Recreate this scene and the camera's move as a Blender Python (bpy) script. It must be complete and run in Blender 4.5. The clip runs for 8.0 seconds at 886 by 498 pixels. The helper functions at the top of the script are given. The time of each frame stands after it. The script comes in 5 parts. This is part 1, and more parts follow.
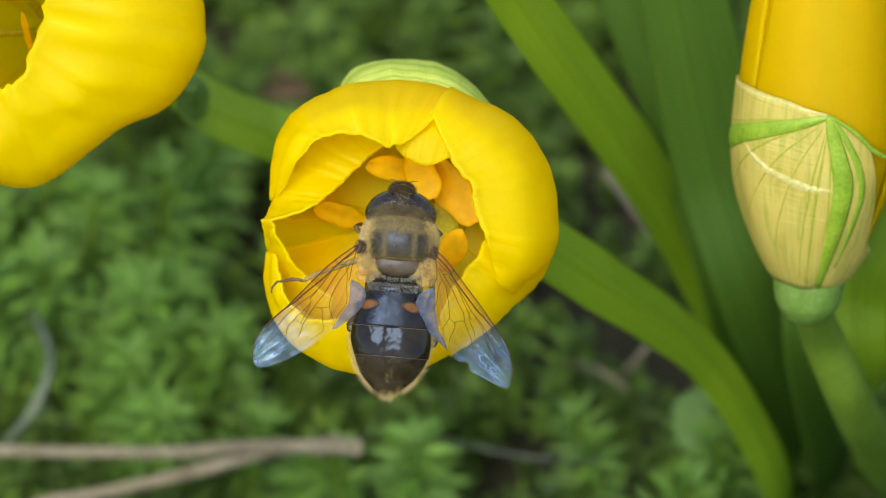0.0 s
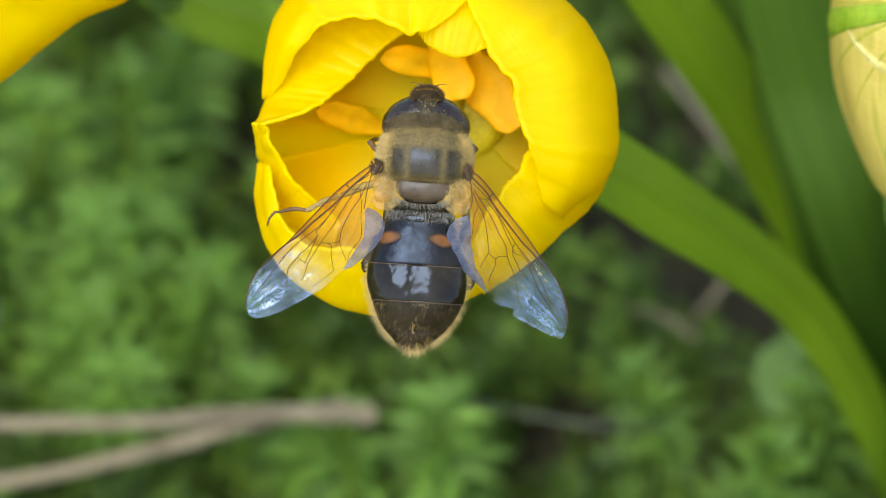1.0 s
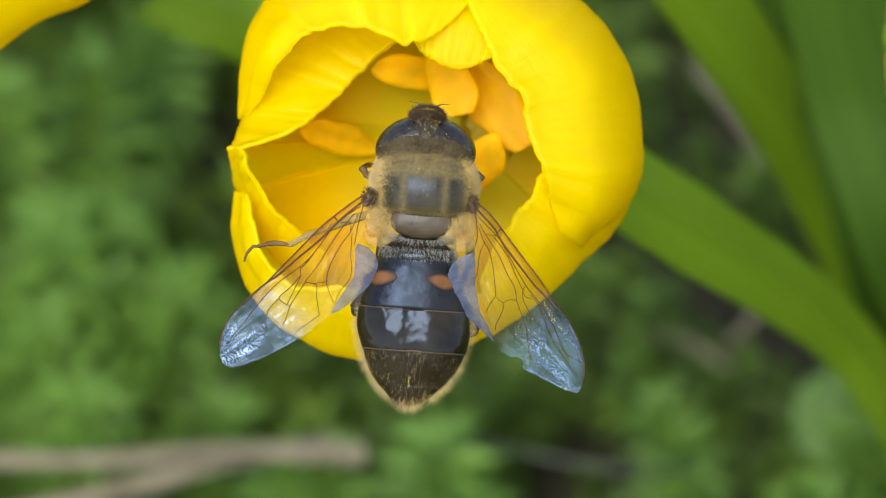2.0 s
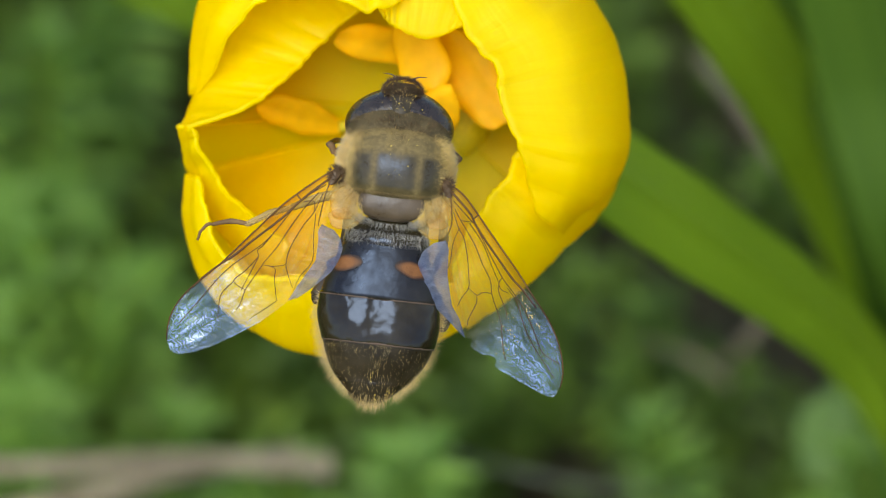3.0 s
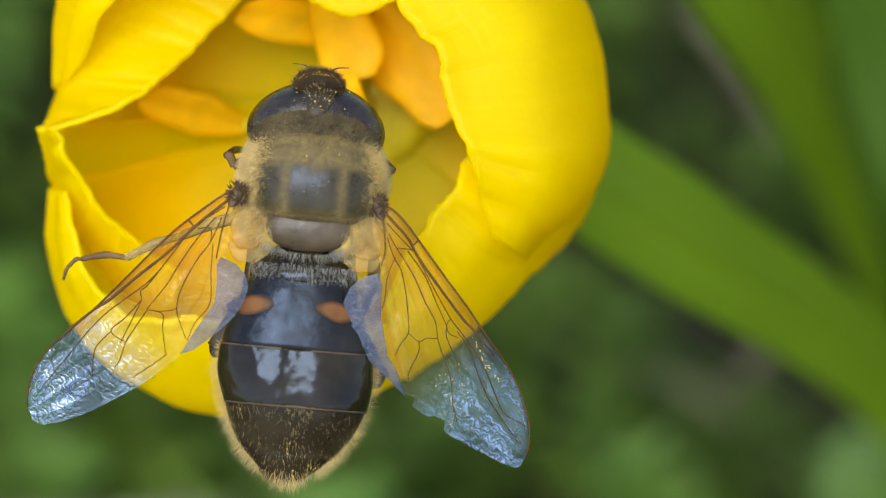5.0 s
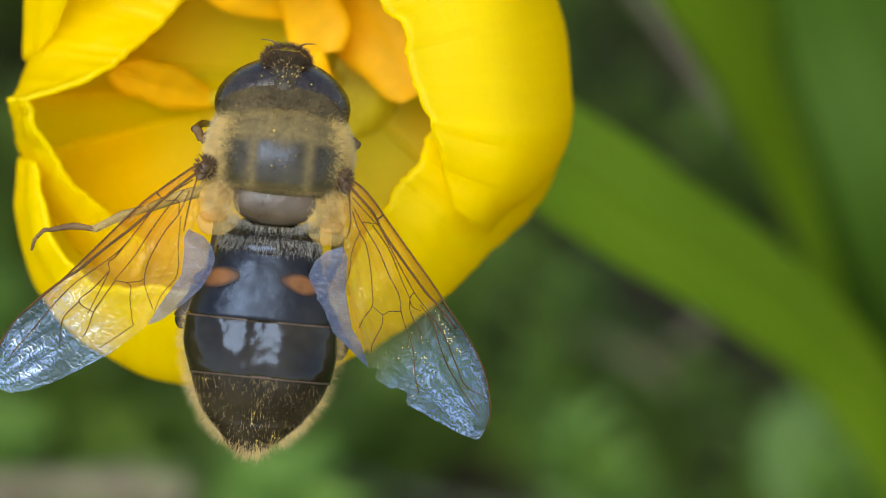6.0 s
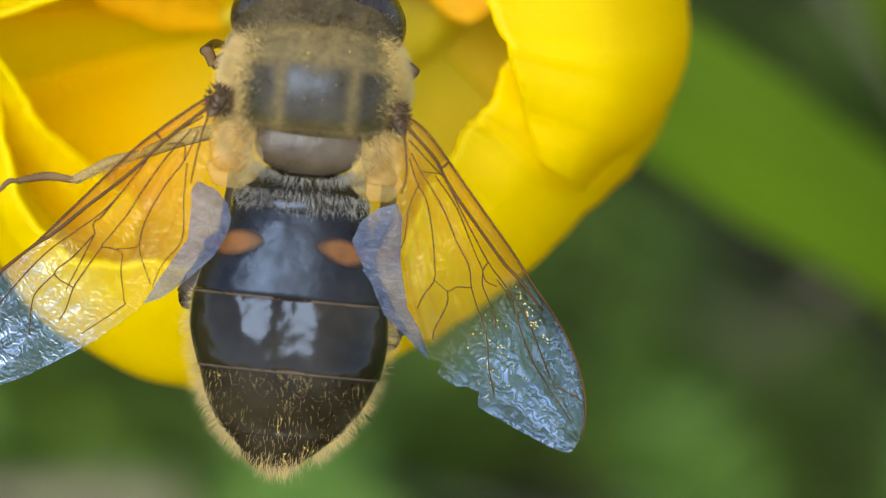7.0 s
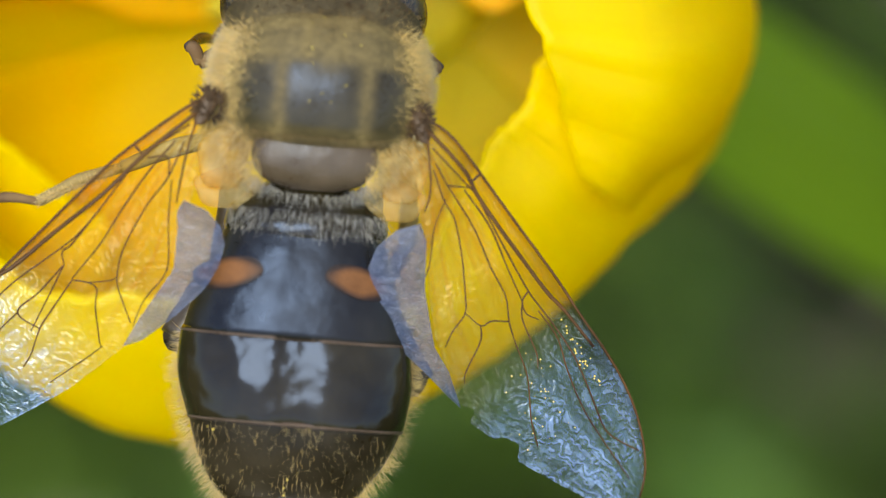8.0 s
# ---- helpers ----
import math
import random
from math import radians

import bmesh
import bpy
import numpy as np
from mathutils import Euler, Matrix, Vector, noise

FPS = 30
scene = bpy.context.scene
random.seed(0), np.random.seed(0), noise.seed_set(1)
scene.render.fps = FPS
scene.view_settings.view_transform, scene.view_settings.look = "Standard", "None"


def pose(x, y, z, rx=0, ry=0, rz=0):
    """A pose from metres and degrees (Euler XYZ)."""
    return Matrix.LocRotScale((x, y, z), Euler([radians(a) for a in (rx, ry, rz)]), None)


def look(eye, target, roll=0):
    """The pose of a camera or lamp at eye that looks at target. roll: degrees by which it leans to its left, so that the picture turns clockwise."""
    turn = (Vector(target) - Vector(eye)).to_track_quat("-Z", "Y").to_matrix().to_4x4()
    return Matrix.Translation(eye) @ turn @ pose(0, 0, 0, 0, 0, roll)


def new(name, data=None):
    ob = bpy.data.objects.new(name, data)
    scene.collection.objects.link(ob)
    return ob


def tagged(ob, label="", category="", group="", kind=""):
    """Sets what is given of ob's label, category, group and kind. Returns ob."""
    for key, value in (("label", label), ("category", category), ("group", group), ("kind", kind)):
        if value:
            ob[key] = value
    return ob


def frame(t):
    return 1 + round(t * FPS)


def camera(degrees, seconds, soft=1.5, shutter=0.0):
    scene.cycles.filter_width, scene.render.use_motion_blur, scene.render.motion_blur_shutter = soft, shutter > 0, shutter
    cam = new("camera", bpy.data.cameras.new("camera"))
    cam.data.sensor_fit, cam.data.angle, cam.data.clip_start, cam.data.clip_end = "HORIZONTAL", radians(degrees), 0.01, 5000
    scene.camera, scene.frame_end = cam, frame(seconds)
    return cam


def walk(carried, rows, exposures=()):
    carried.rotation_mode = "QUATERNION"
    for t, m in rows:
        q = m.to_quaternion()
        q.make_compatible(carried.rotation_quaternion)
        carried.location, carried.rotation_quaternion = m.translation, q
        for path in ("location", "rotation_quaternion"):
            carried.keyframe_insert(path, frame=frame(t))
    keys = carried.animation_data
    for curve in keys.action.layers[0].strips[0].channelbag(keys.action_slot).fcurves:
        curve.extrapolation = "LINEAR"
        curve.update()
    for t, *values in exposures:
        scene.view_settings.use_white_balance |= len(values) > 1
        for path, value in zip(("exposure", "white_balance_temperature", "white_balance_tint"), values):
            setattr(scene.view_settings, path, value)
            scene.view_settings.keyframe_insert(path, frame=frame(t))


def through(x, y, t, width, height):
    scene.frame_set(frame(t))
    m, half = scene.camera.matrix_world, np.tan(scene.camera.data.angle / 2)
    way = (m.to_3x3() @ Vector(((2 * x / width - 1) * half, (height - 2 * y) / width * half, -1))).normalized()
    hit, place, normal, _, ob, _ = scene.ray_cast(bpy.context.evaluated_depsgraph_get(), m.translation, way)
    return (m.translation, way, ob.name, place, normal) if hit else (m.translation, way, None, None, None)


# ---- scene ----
from math import sin, cos, pi, exp, sqrt, atan2

# ---------------------------------------------------------------- drawing board
# A sheet through the fly, square to the first line of sight: u to the right and v down in steps
# of 0.039 mm, depth in mm towards the viewer. board() gives mm on the sheet's own axes.
PITCH, HEIGHT, STEP, RANGE = radians(50), 75.0, 51330.0, 2000.0
SHEET = Matrix(((1, 0, 0, 0), (0, sin(PITCH), -cos(PITCH), 0), (0, cos(PITCH), sin(PITCH), HEIGHT / 1000), (0, 0, 0, 1)))


def board(u, v, z):
    k = (RANGE - z) / STEP
    return Vector(((u - 701.7) * k, (441.8 - v) * k, z))


def over_ground(u, v, h):
    """On the sheet's axes, the place behind (u, v) that lies h mm over the soil."""
    z = -90.0
    for _ in range(12):
        p = board(u, v, z)
        z = (h - HEIGHT - p.y * cos(PITCH)) / sin(PITCH)
    return board(u, v, z)


def world_of(p):
    """Metres in the world from mm on the sheet's axes."""
    return SHEET @ (Vector(p) / 1000)


# ---------------------------------------------------------------- camera
EXPOSURE, KELVIN, TINT = 1.27, 7000, 5
# seconds; the camera's swing round the fly to the side and up, and its roll, degrees; nearness (log of
# the first distance over this one); the aim's offset from the fly, to the side and up
PATH = [
    (0, 0, 0, 0, 0, -0.8222, 0.0086),
    (0.5, -0.022, -0.006, 0.467, 0.1287, -0.8123, -0.7061),
    (1, -0.334, -0.175, 0.681, 0.2121, -0.3835, -1.4545),
    (1.5, -0.349, 0.38, 0.598, 0.2651, -0.4216, -1.0076),
    (1.7, -0.426, 0.876, 0.466, 0.301, -0.2494, -0.983),
    (2.8, 0.038, 0.741, -1.451, 0.4148, -1.0679, -0.5756),
    (3, -0.044, 0.431, -1.257, 0.423, -0.9154, -1.2046),
    (3.5, 0.079, 0.549, -1.169, 0.4661, -1.2279, -1.3783),
    (4, 0.195, 0.713, -1.025, 0.5157, -1.5694, -1.2616),
    (4.5, 0.251, 1.049, -0.834, 0.6344, -1.9727, -0.6624),
    (4.7, 0.162, 1.178, -0.589, 0.6586, -2.3054, -0.7863),
    (5.8, -0.439, 1.405, -1.066, 0.6532, -2.6401, -1.1561),
    (6, -0.544, 1.418, -1.038, 0.6438, -3.0218, -1.3785),
    (6.5, -0.803, 1.489, -0.881, 0.6518, -1.8961, -1.6896),
    (7, -0.973, 1.529, -0.877, 0.9015, -2.4363, -2.5309),
    (7.5, -1.126, 1.559, -0.877, 0.9827, -1.6244, -2.3858),
    (8, -1.269, 1.724, -1.354, 1.0667, -2.3598, -2.4176),
]
# how the fly and the blossom rock in the breeze: seconds; turn to the side, up and in the sheet, degrees;
# drift to the side and up, mm
FLY_SWAY = [
    (0, 0, 0, 0, -0.003, 0.002),
    (0.5, 0.044, -0.071, 0.217, 0.017, -0.058),
    (1, 0.042, -0.186, 0.406, 0.011, -0.134),
    (1.5, 0.024, -0.28, 0.488, -0.016, -0.151),
    (1.7, -0.003, -0.422, 0.747, -0.026, -0.049),
    (2.8, -0.106, -0.334, -0.375, 0.032, -0.052),
    (3, -0.212, -0.36, -0.474, -0.003, 0.014),
    (3.5, -0.343, -0.418, 0.002, -0.022, -0.064),
    (4, -0.494, -0.479, 0.149, 0.012, -0.062),
    (4.5, -0.661, -0.612, 0.323, -0.015, -0.044),
    (4.7, -0.823, -0.667, 0.282, 0.034, -0.01),
    (5.8, -0.974, -0.722, 0.499, 0.019, -0.123),
    (6, -1.046, -0.762, 0.159, 0.061, -0.08),
    (6.5, -1.153, -0.841, 0.499, -0.021, -0.107),
    (7, -1.244, -0.899, -0.128, 0.062, -0.065),
    (7.5, -1.289, -0.919, 0.071, 0.028, -0.065),
    (8, -1.299, -0.915, 1.214, 0.07, -0.013),
]
FLOWER_SWAY = [
    (0, 0, 0, 0, -0.003, 0.002),
    (0.5, -0.102, 0.216, -0.65, 0.007, 0.193),
    (1, -0.186, 0.206, -1.154, -0.068, 0.309),
    (1.5, -0.205, 0.24, -0.511, -0.063, 0.499),
    (1.7, -0.446, 0.313, 0.009, 0.004, 0.493),
    (2.8, -0.104, 0.368, 2.121, -0.382, 0.373),
    (3, 0.309, 0.189, 2.248, -0.404, 0.529),
    (3.5, 0.524, 0.238, 2.453, -0.478, 0.573),
    (4, 0.688, 0.256, 2.373, -0.498, 0.609),
    (4.5, 0.647, 0.205, 2.281, -0.469, 0.526),
    (4.7, 0.64, 0.137, 2.204, -0.402, 0.557),
    (5.8, 0.817, 0.126, 2.241, -0.352, 0.485),
    (6, 1.168, -0.137, 1.929, -0.372, 0.56),
    (6.5, 1.198, -0.085, 1.999, -0.448, 0.465),
    (7, 1.362, -0.026, 1.923, -0.418, 0.374),
    (7.5, 1.435, -0.205, 2.204, -0.453, 0.404),
    (8, 1.502, -0.266, 2.44, -0.527, 0.413),
]


def eased(rows, t):
    """The row at t seconds, on a smooth line through the rows that never overshoots."""
    ts = [r[0] for r in rows]
    k = max(0, min(len(ts) - 2, sum(1 for s in ts if s <= t) - 1))
    out = []
    for c in range(1, len(rows[0])):
        v = [r[c] for r in rows]

        def slope(i):
            if i == 0 or i == len(ts) - 1:
                return 0.0
            d0, d1 = (v[i] - v[i - 1]) / (ts[i] - ts[i - 1]), (v[i + 1] - v[i]) / (ts[i + 1] - ts[i])
            return 2 * d0 * d1 / (d0 + d1) if d0 * d1 > 0 else 0.0

        h = ts[k + 1] - ts[k]
        f = (t - ts[k]) / h
        out.append((2 * f ** 3 - 3 * f * f + 1) * v[k] + (f ** 3 - 2 * f * f + f) * h * slope(k) + (3 * f * f - 2 * f ** 3) * v[k + 1] + (f ** 3 - f * f) * h * slope(k + 1))
    return out


def swing(side, up):
    a, b = radians(side), radians(up)
    return Matrix(((1, 0, 0), (0, cos(b), -sin(b)), (0, sin(b), cos(b)))) @ Matrix(((cos(a), 0, -sin(a)), (0, 1, 0), (sin(a), 0, cos(a))))


def stand(side, up, roll, near, ox, oy):
    """The camera's pose from its swing round the fly, its distance and its aim."""
    turn = Matrix.Rotation(radians(roll), 3, "Z") @ swing(side, up)
    eye = turn.transposed() @ Vector((0, 0, RANGE / 1000 * exp(-near)))
    back = Vector((100 * ox / STEP, -100 * oy / STEP, 1)).normalized()
    right = Vector((0, 1, 0)).cross(back).normalized()
    aim = Matrix((right, back.cross(right), back))
    m = (SHEET.to_3x3() @ turn.transposed() @ aim.transposed()).to_4x4()
    m.translation = SHEET @ eye
    return m


# the film brightens a little at first and again towards its end: seconds, stops
GAIN = ((0, -0.12), (0.5, 0.0), (1, 0.12), (1.7, 0.08), (2.8, -0.01), (3.5, 0.05), (4.5, 0.03), (6, -0.05), (7, 0.05), (8, 0.06))
STEPS = [n / 10 for n in range(81)]
cam = camera(1.75, 8.0, soft=0.9)
walk(cam, [(t, stand(*eased(PATH, t))) for t in STEPS], exposures=[(t, EXPOSURE + step, KELVIN, TINT) for t, step in GAIN])
cam.data.dof.use_dof = True
cam.data.dof.aperture_fstop = 42

# ---------------------------------------------------------------- world and light
SUN_ELEVATION, SUN_AZIMUTH = radians(61), radians(205)
world = bpy.data.worlds.new("sky")
scene.world = world
world.use_nodes = True
wn = world.node_tree.nodes
sky = wn.new("ShaderNodeTexSky")
sky.sky_type, sky.sun_disc = "NISHITA", False
sky.sun_elevation, sky.sun_rotation = SUN_ELEVATION, SUN_AZIMUTH
sky.air_density, sky.dust_density = 1.0, 0.7
wn["Background"].inputs["Strength"].default_value = 0.12
world.node_tree.links.new(sky.outputs["Color"], wn["Background"].inputs["Color"])
sun = new("sun", bpy.data.lights.new("sun", "SUN"))
sun.data.energy, sun.data.angle, sun.data.color = 1.85, radians(40), (0.99, 0.98, 0.98)
sun.matrix_world = look((sin(SUN_AZIMUTH) * cos(SUN_ELEVATION), cos(SUN_AZIMUTH) * cos(SUN_ELEVATION), sin(SUN_ELEVATION)), (0, 0, 0))

# ---------------------------------------------------------------- materials
def nodes_of(name):
    m = bpy.data.materials.new(name)
    m.use_nodes = True
    nt = m.node_tree
    return m, nt, nt.nodes, nt.nodes["Principled BSDF"]


def link(nt, a, b):
    nt.links.new(a, b)


def noise_node(nt, scale, detail=4.0, coord="Object", stretch=None, rough=0.55):
    tc = nt.nodes.new("ShaderNodeTexCoord")
    n = nt.nodes.new("ShaderNodeTexNoise")
    n.inputs["Scale"].default_value, n.inputs["Detail"].default_value = scale, detail
    n.inputs["Roughness"].default_value = rough
    out = tc.outputs[coord]
    if stretch:
        mp = nt.nodes.new("ShaderNodeMapping")
        mp.inputs["Scale"].default_value = stretch
        link(nt, out, mp.inputs["Vector"])
        out = mp.outputs["Vector"]
    link(nt, out, n.inputs["Vector"])
    return n


def ramp(nt, fac, stops):
    r = nt.nodes.new("ShaderNodeValToRGB")
    els = r.color_ramp.elements
    while len(els) < len(stops):
        els.new(0.5)
    for e, (pos, col) in zip(els, stops):
        e.position, e.color = pos, (*col, 1)
    link(nt, fac, r.inputs["Fac"])
    return r.outputs["Color"]


def mix(nt, fac, a, b, kind="MIX"):
    m = nt.nodes.new("ShaderNodeMix")
    m.data_type, m.blend_type = "RGBA", kind
    for sock, val in ((m.inputs[0], fac), (m.inputs[6], a), (m.inputs[7], b)):
        if isinstance(val, (int, float)):
            sock.default_value = val
        elif isinstance(val, tuple):
            sock.default_value = (*val, 1)
        else:
            link(nt, val, sock)
    return m.outputs[2]


def bump(nt, height, strength, distance):
    b = nt.nodes.new("ShaderNodeBump")
    b.inputs["Strength"].default_value, b.inputs["Distance"].default_value = strength, distance
    link(nt, height, b.inputs["Height"])
    return b.outputs["Normal"]


def plain(name, dark, light, scale=900.0, rough=0.5, bump_at=0.3, fine=5000.0, spec=0.4, sheen=0.0, translucent=0.0, stretch=None, coord="Object", vary=0.0):
    """A surface with coarse and fine variation; translucent: the share of light that comes through a leaf."""
    m, nt, nodes, p = nodes_of(name)
    a = noise_node(nt, scale, 4, coord, stretch)
    b = noise_node(nt, fine, 3, coord, stretch)
    col = ramp(nt, a.outputs["Fac"], [(0.3, dark), (0.7, light)])
    shade = ramp(nt, b.outputs["Fac"], [(0.3, (0.8, 0.8, 0.8)), (0.7, (1.1, 1.1, 1.1))])
    col = mix(nt, 1.0, col, shade, "MULTIPLY")
    if vary:
        g = nodes.new("ShaderNodeNewGeometry")
        tone = ramp(nt, g.outputs["Random Per Island"], [(0.0, (1 - vary, 1 - vary, 1 - vary)), (0.6, (1, 1, 1)), (1.0, (1 + vary, 1 + 0.7 * vary, 1))])
        col = mix(nt, 1.0, col, tone, "MULTIPLY")
    link(nt, col, p.inputs["Base Color"])
    p.inputs["Roughness"].default_value = rough
    p.inputs["Specular IOR Level"].default_value = spec
    if sheen:
        p.inputs["Sheen Weight"].default_value = sheen
    normal = bump(nt, b.outputs["Fac"], bump_at, 0.0002)
    link(nt, normal, p.inputs["Normal"])
    if translucent:
        tr = nodes.new("ShaderNodeBsdfTranslucent")
        ms = nodes.new("ShaderNodeMixShader")
        link(nt, col, tr.inputs["Color"])
        link(nt, normal, tr.inputs["Normal"])
        ms.inputs[0].default_value = translucent
        link(nt, p.outputs[0], ms.inputs[1])
        link(nt, tr.outputs[0], ms.inputs[2])
        link(nt, ms.outputs[0], nodes["Material Output"].inputs["Surface"])
    return m


def veined_petal(name, dark, light, deep, foot, translucent=0.7):
    """Silky tepal: deeper colour towards its base, fine veins that run along it, small creases."""
    m, nt, nodes, p = nodes_of(name)
    uv = nodes.new("ShaderNodeTexCoord")
    sep = nodes.new("ShaderNodeSeparateXYZ")
    link(nt, uv.outputs["UV"], sep.inputs[0])
    along = ramp(nt, sep.outputs["Y"], [(0.08, foot), (0.28, deep), (0.48, dark), (0.8, light)])
    veins = noise_node(nt, 1.0, 3, "UV", (46, 1.6, 1))
    cross = noise_node(nt, 1.0, 4, "UV", (3, 26, 1))
    blotch = noise_node(nt, 260.0, 3)
    col = mix(nt, 0.13, along, ramp(nt, veins.outputs["Fac"], [(0.35, deep), (0.65, light)]))
    col = mix(nt, 0.1, col, ramp(nt, blotch.outputs["Fac"], [(0.35, deep), (0.7, light)]))
    link(nt, col, p.inputs["Base Color"])
    p.inputs["Roughness"].default_value, p.inputs["Specular IOR Level"].default_value = 0.48, 0.35
    h = mix(nt, 0.45, veins.outputs["Fac"], cross.outputs["Fac"])
    normal = bump(nt, h, 0.38, 0.0003)
    link(nt, normal, p.inputs["Normal"])
    tr = nodes.new("ShaderNodeBsdfTranslucent")
    ms = nodes.new("ShaderNodeMixShader")
    link(nt, col, tr.inputs["Color"])
    ms.inputs[0].default_value = translucent
    link(nt, p.outputs[0], ms.inputs[1])
    link(nt, tr.outputs[0], ms.inputs[2])
    link(nt, ms.outputs[0], nodes["Material Output"].inputs["Surface"])
    return m


def striped_sheath(name, paper_a, paper_b, green, stripes, band, translucent=0.35):
    """Papery sheath: thin crinkled skin, with green ribs along it and fine lines across."""
    m, nt, nodes, p = nodes_of(name)
    uv = nodes.new("ShaderNodeTexCoord")
    sep = nodes.new("ShaderNodeSeparateXYZ")
    link(nt, uv.outputs["UV"], sep.inputs[0])
    n1 = noise_node(nt, 1.0, 4, "UV", (9, 4, 1))
    n2 = noise_node(nt, 1.0, 3, "UV", (70, 3, 1))
    n3 = noise_node(nt, 1.0, 3, "UV", (4, 60, 1))
    col = ramp(nt, n1.outputs["Fac"], [(0.32, paper_a), (0.68, paper_b)])
    col = mix(nt, 0.5, col, ramp(nt, n2.outputs["Fac"], [(0.36, green), (0.52, paper_b)]))
    col = mix(nt, 0.08, col, ramp(nt, n3.outputs["Fac"], [(0.36, paper_a), (0.52, paper_b)]))
    wav = nodes.new("ShaderNodeTexWave")
    wav.wave_type, wav.bands_direction = "BANDS", "X"
    mp = nodes.new("ShaderNodeMapping")
    link(nt, uv.outputs["UV"], mp.inputs["Vector"])
    link(nt, mp.outputs["Vector"], wav.inputs["Vector"])
    wav.inputs["Scale"].default_value = stripes
    wav.inputs["Distortion"].default_value, wav.inputs["Detail Scale"].default_value = 1.4, 1.2
    ribs = ramp(nt, wav.outputs["Fac"], [(0.80, (0, 0, 0)), (1.0, (band, band, band))])
    col = mix(nt, ribs, col, green)
    link(nt, col, p.inputs["Base Color"])
    p.inputs["Roughness"].default_value = 0.5
    h = mix(nt, 0.4, n2.outputs["Fac"], n3.outputs["Fac"])
    normal = bump(nt, h, 0.6, 0.0004)
    link(nt, normal, p.inputs["Normal"])
    tr = nodes.new("ShaderNodeBsdfTranslucent")
    ms = nodes.new("ShaderNodeMixShader")
    link(nt, col, tr.inputs["Color"])
    ms.inputs[0].default_value = translucent
    link(nt, p.outputs[0], ms.inputs[1])
    link(nt, tr.outputs[0], ms.inputs[2])
    link(nt, ms.outputs[0], nodes["Material Output"].inputs["Surface"])
    return m


def wing_film(name, amber, clear, film, root):
    """Thin clear skin, amber in streaks towards its root, wrinkled; a cool sky sheen is painted into its outer half."""
    m, nt, nodes, p = nodes_of(name)
    nodes.remove(p)
    uv = nodes.new("ShaderNodeTexCoord")
    sep = nodes.new("ShaderNodeSeparateXYZ")
    link(nt, uv.outputs["UV"], sep.inputs[0])
    streak = noise_node(nt, 1.0, 2, "UV", (1.3, 11, 1))
    stain = ramp(nt, streak.outputs["Fac"], [(0.42, amber), (0.58, clear)])
    near = ramp(nt, sep.outputs["X"], [(0.3, (1, 1, 1)), (0.62, (0, 0, 0))])
    tint = mix(nt, near, (0.93, 0.95, 0.97), stain)
    front = ramp(nt, sep.outputs["Y"], [(0.0, (0.72, 0.6, 0.42)), (0.1, (0.9, 0.8, 0.6)), (0.22, (1, 1, 1))])
    tint = mix(nt, 1.0, tint, front, "MULTIPLY")
    # wrinkles: squiggles over the skin, short and closely set along the hind edge
    wav = nodes.new("ShaderNodeTexWave")
    wav.wave_type, wav.bands_direction = "BANDS", "DIAGONAL"
    link(nt, uv.outputs["Object"], wav.inputs["Vector"])
    wav.inputs["Scale"].default_value, wav.inputs["Distortion"].default_value = 1500.0, 16.0
    wav.inputs["Detail"].default_value, wav.inputs["Detail Scale"].default_value = 2.0, 1.6
    fine = noise_node(nt, 3800.0, 3, "Object", None, 0.6)
    broad = noise_node(nt, 620.0, 3, "Object", None, 0.55)
    ridges = mix(nt, 0.35, wav.outputs["Color"], fine.outputs["Color"])
    normal = bump(nt, mix(nt, 0.5, ridges, broad.outputs["Color"]), 0.34, 0.00016)
    skin = nodes.new("ShaderNodeBsdfTransparent")
    gloss = nodes.new("ShaderNodeBsdfGlossy")
    dif = nodes.new("ShaderNodeBsdfDiffuse")
    link(nt, tint, skin.inputs["Color"])
    gloss.inputs["Roughness"].default_value = 0.3
    # blue of the reflected sky, put into the colours of the outer half
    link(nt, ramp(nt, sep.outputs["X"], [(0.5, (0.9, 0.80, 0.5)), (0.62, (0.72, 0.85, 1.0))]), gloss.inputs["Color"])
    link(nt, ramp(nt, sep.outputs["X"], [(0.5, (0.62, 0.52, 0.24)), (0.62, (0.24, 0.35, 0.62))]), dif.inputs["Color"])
    link(nt, normal, gloss.inputs["Normal"])
    link(nt, normal, dif.inputs["Normal"])
    a, b = nodes.new("ShaderNodeMixShader"), nodes.new("ShaderNodeMixShader")
    a.inputs[0].default_value = 0.55
    link(nt, gloss.outputs[0], a.inputs[1])
    link(nt, dif.outputs[0], a.inputs[2])

    def ranged(value, lo, hi, out_lo, out_hi):
        r = nodes.new("ShaderNodeMapRange")
        link(nt, value, r.inputs["Value"])
        for key, v in zip(("From Min", "From Max", "To Min", "To Max"), (lo, hi, out_lo, out_hi)):
            r.inputs[key].default_value = v
        return r.outputs["Result"]

    def times(x, y):
        k = nodes.new("ShaderNodeMath")
        k.operation = "MULTIPLY"
        link(nt, x, k.inputs[0])
        link(nt, y, k.inputs[1])
        return k.outputs[0]

    # painted glints: ridges take more film, and the sheen grows in from mid-wing
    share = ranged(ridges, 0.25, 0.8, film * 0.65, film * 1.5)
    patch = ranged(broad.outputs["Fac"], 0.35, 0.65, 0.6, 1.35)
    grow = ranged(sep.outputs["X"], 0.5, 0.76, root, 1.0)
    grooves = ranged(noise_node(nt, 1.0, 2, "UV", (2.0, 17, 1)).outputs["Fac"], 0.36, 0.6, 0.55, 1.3)
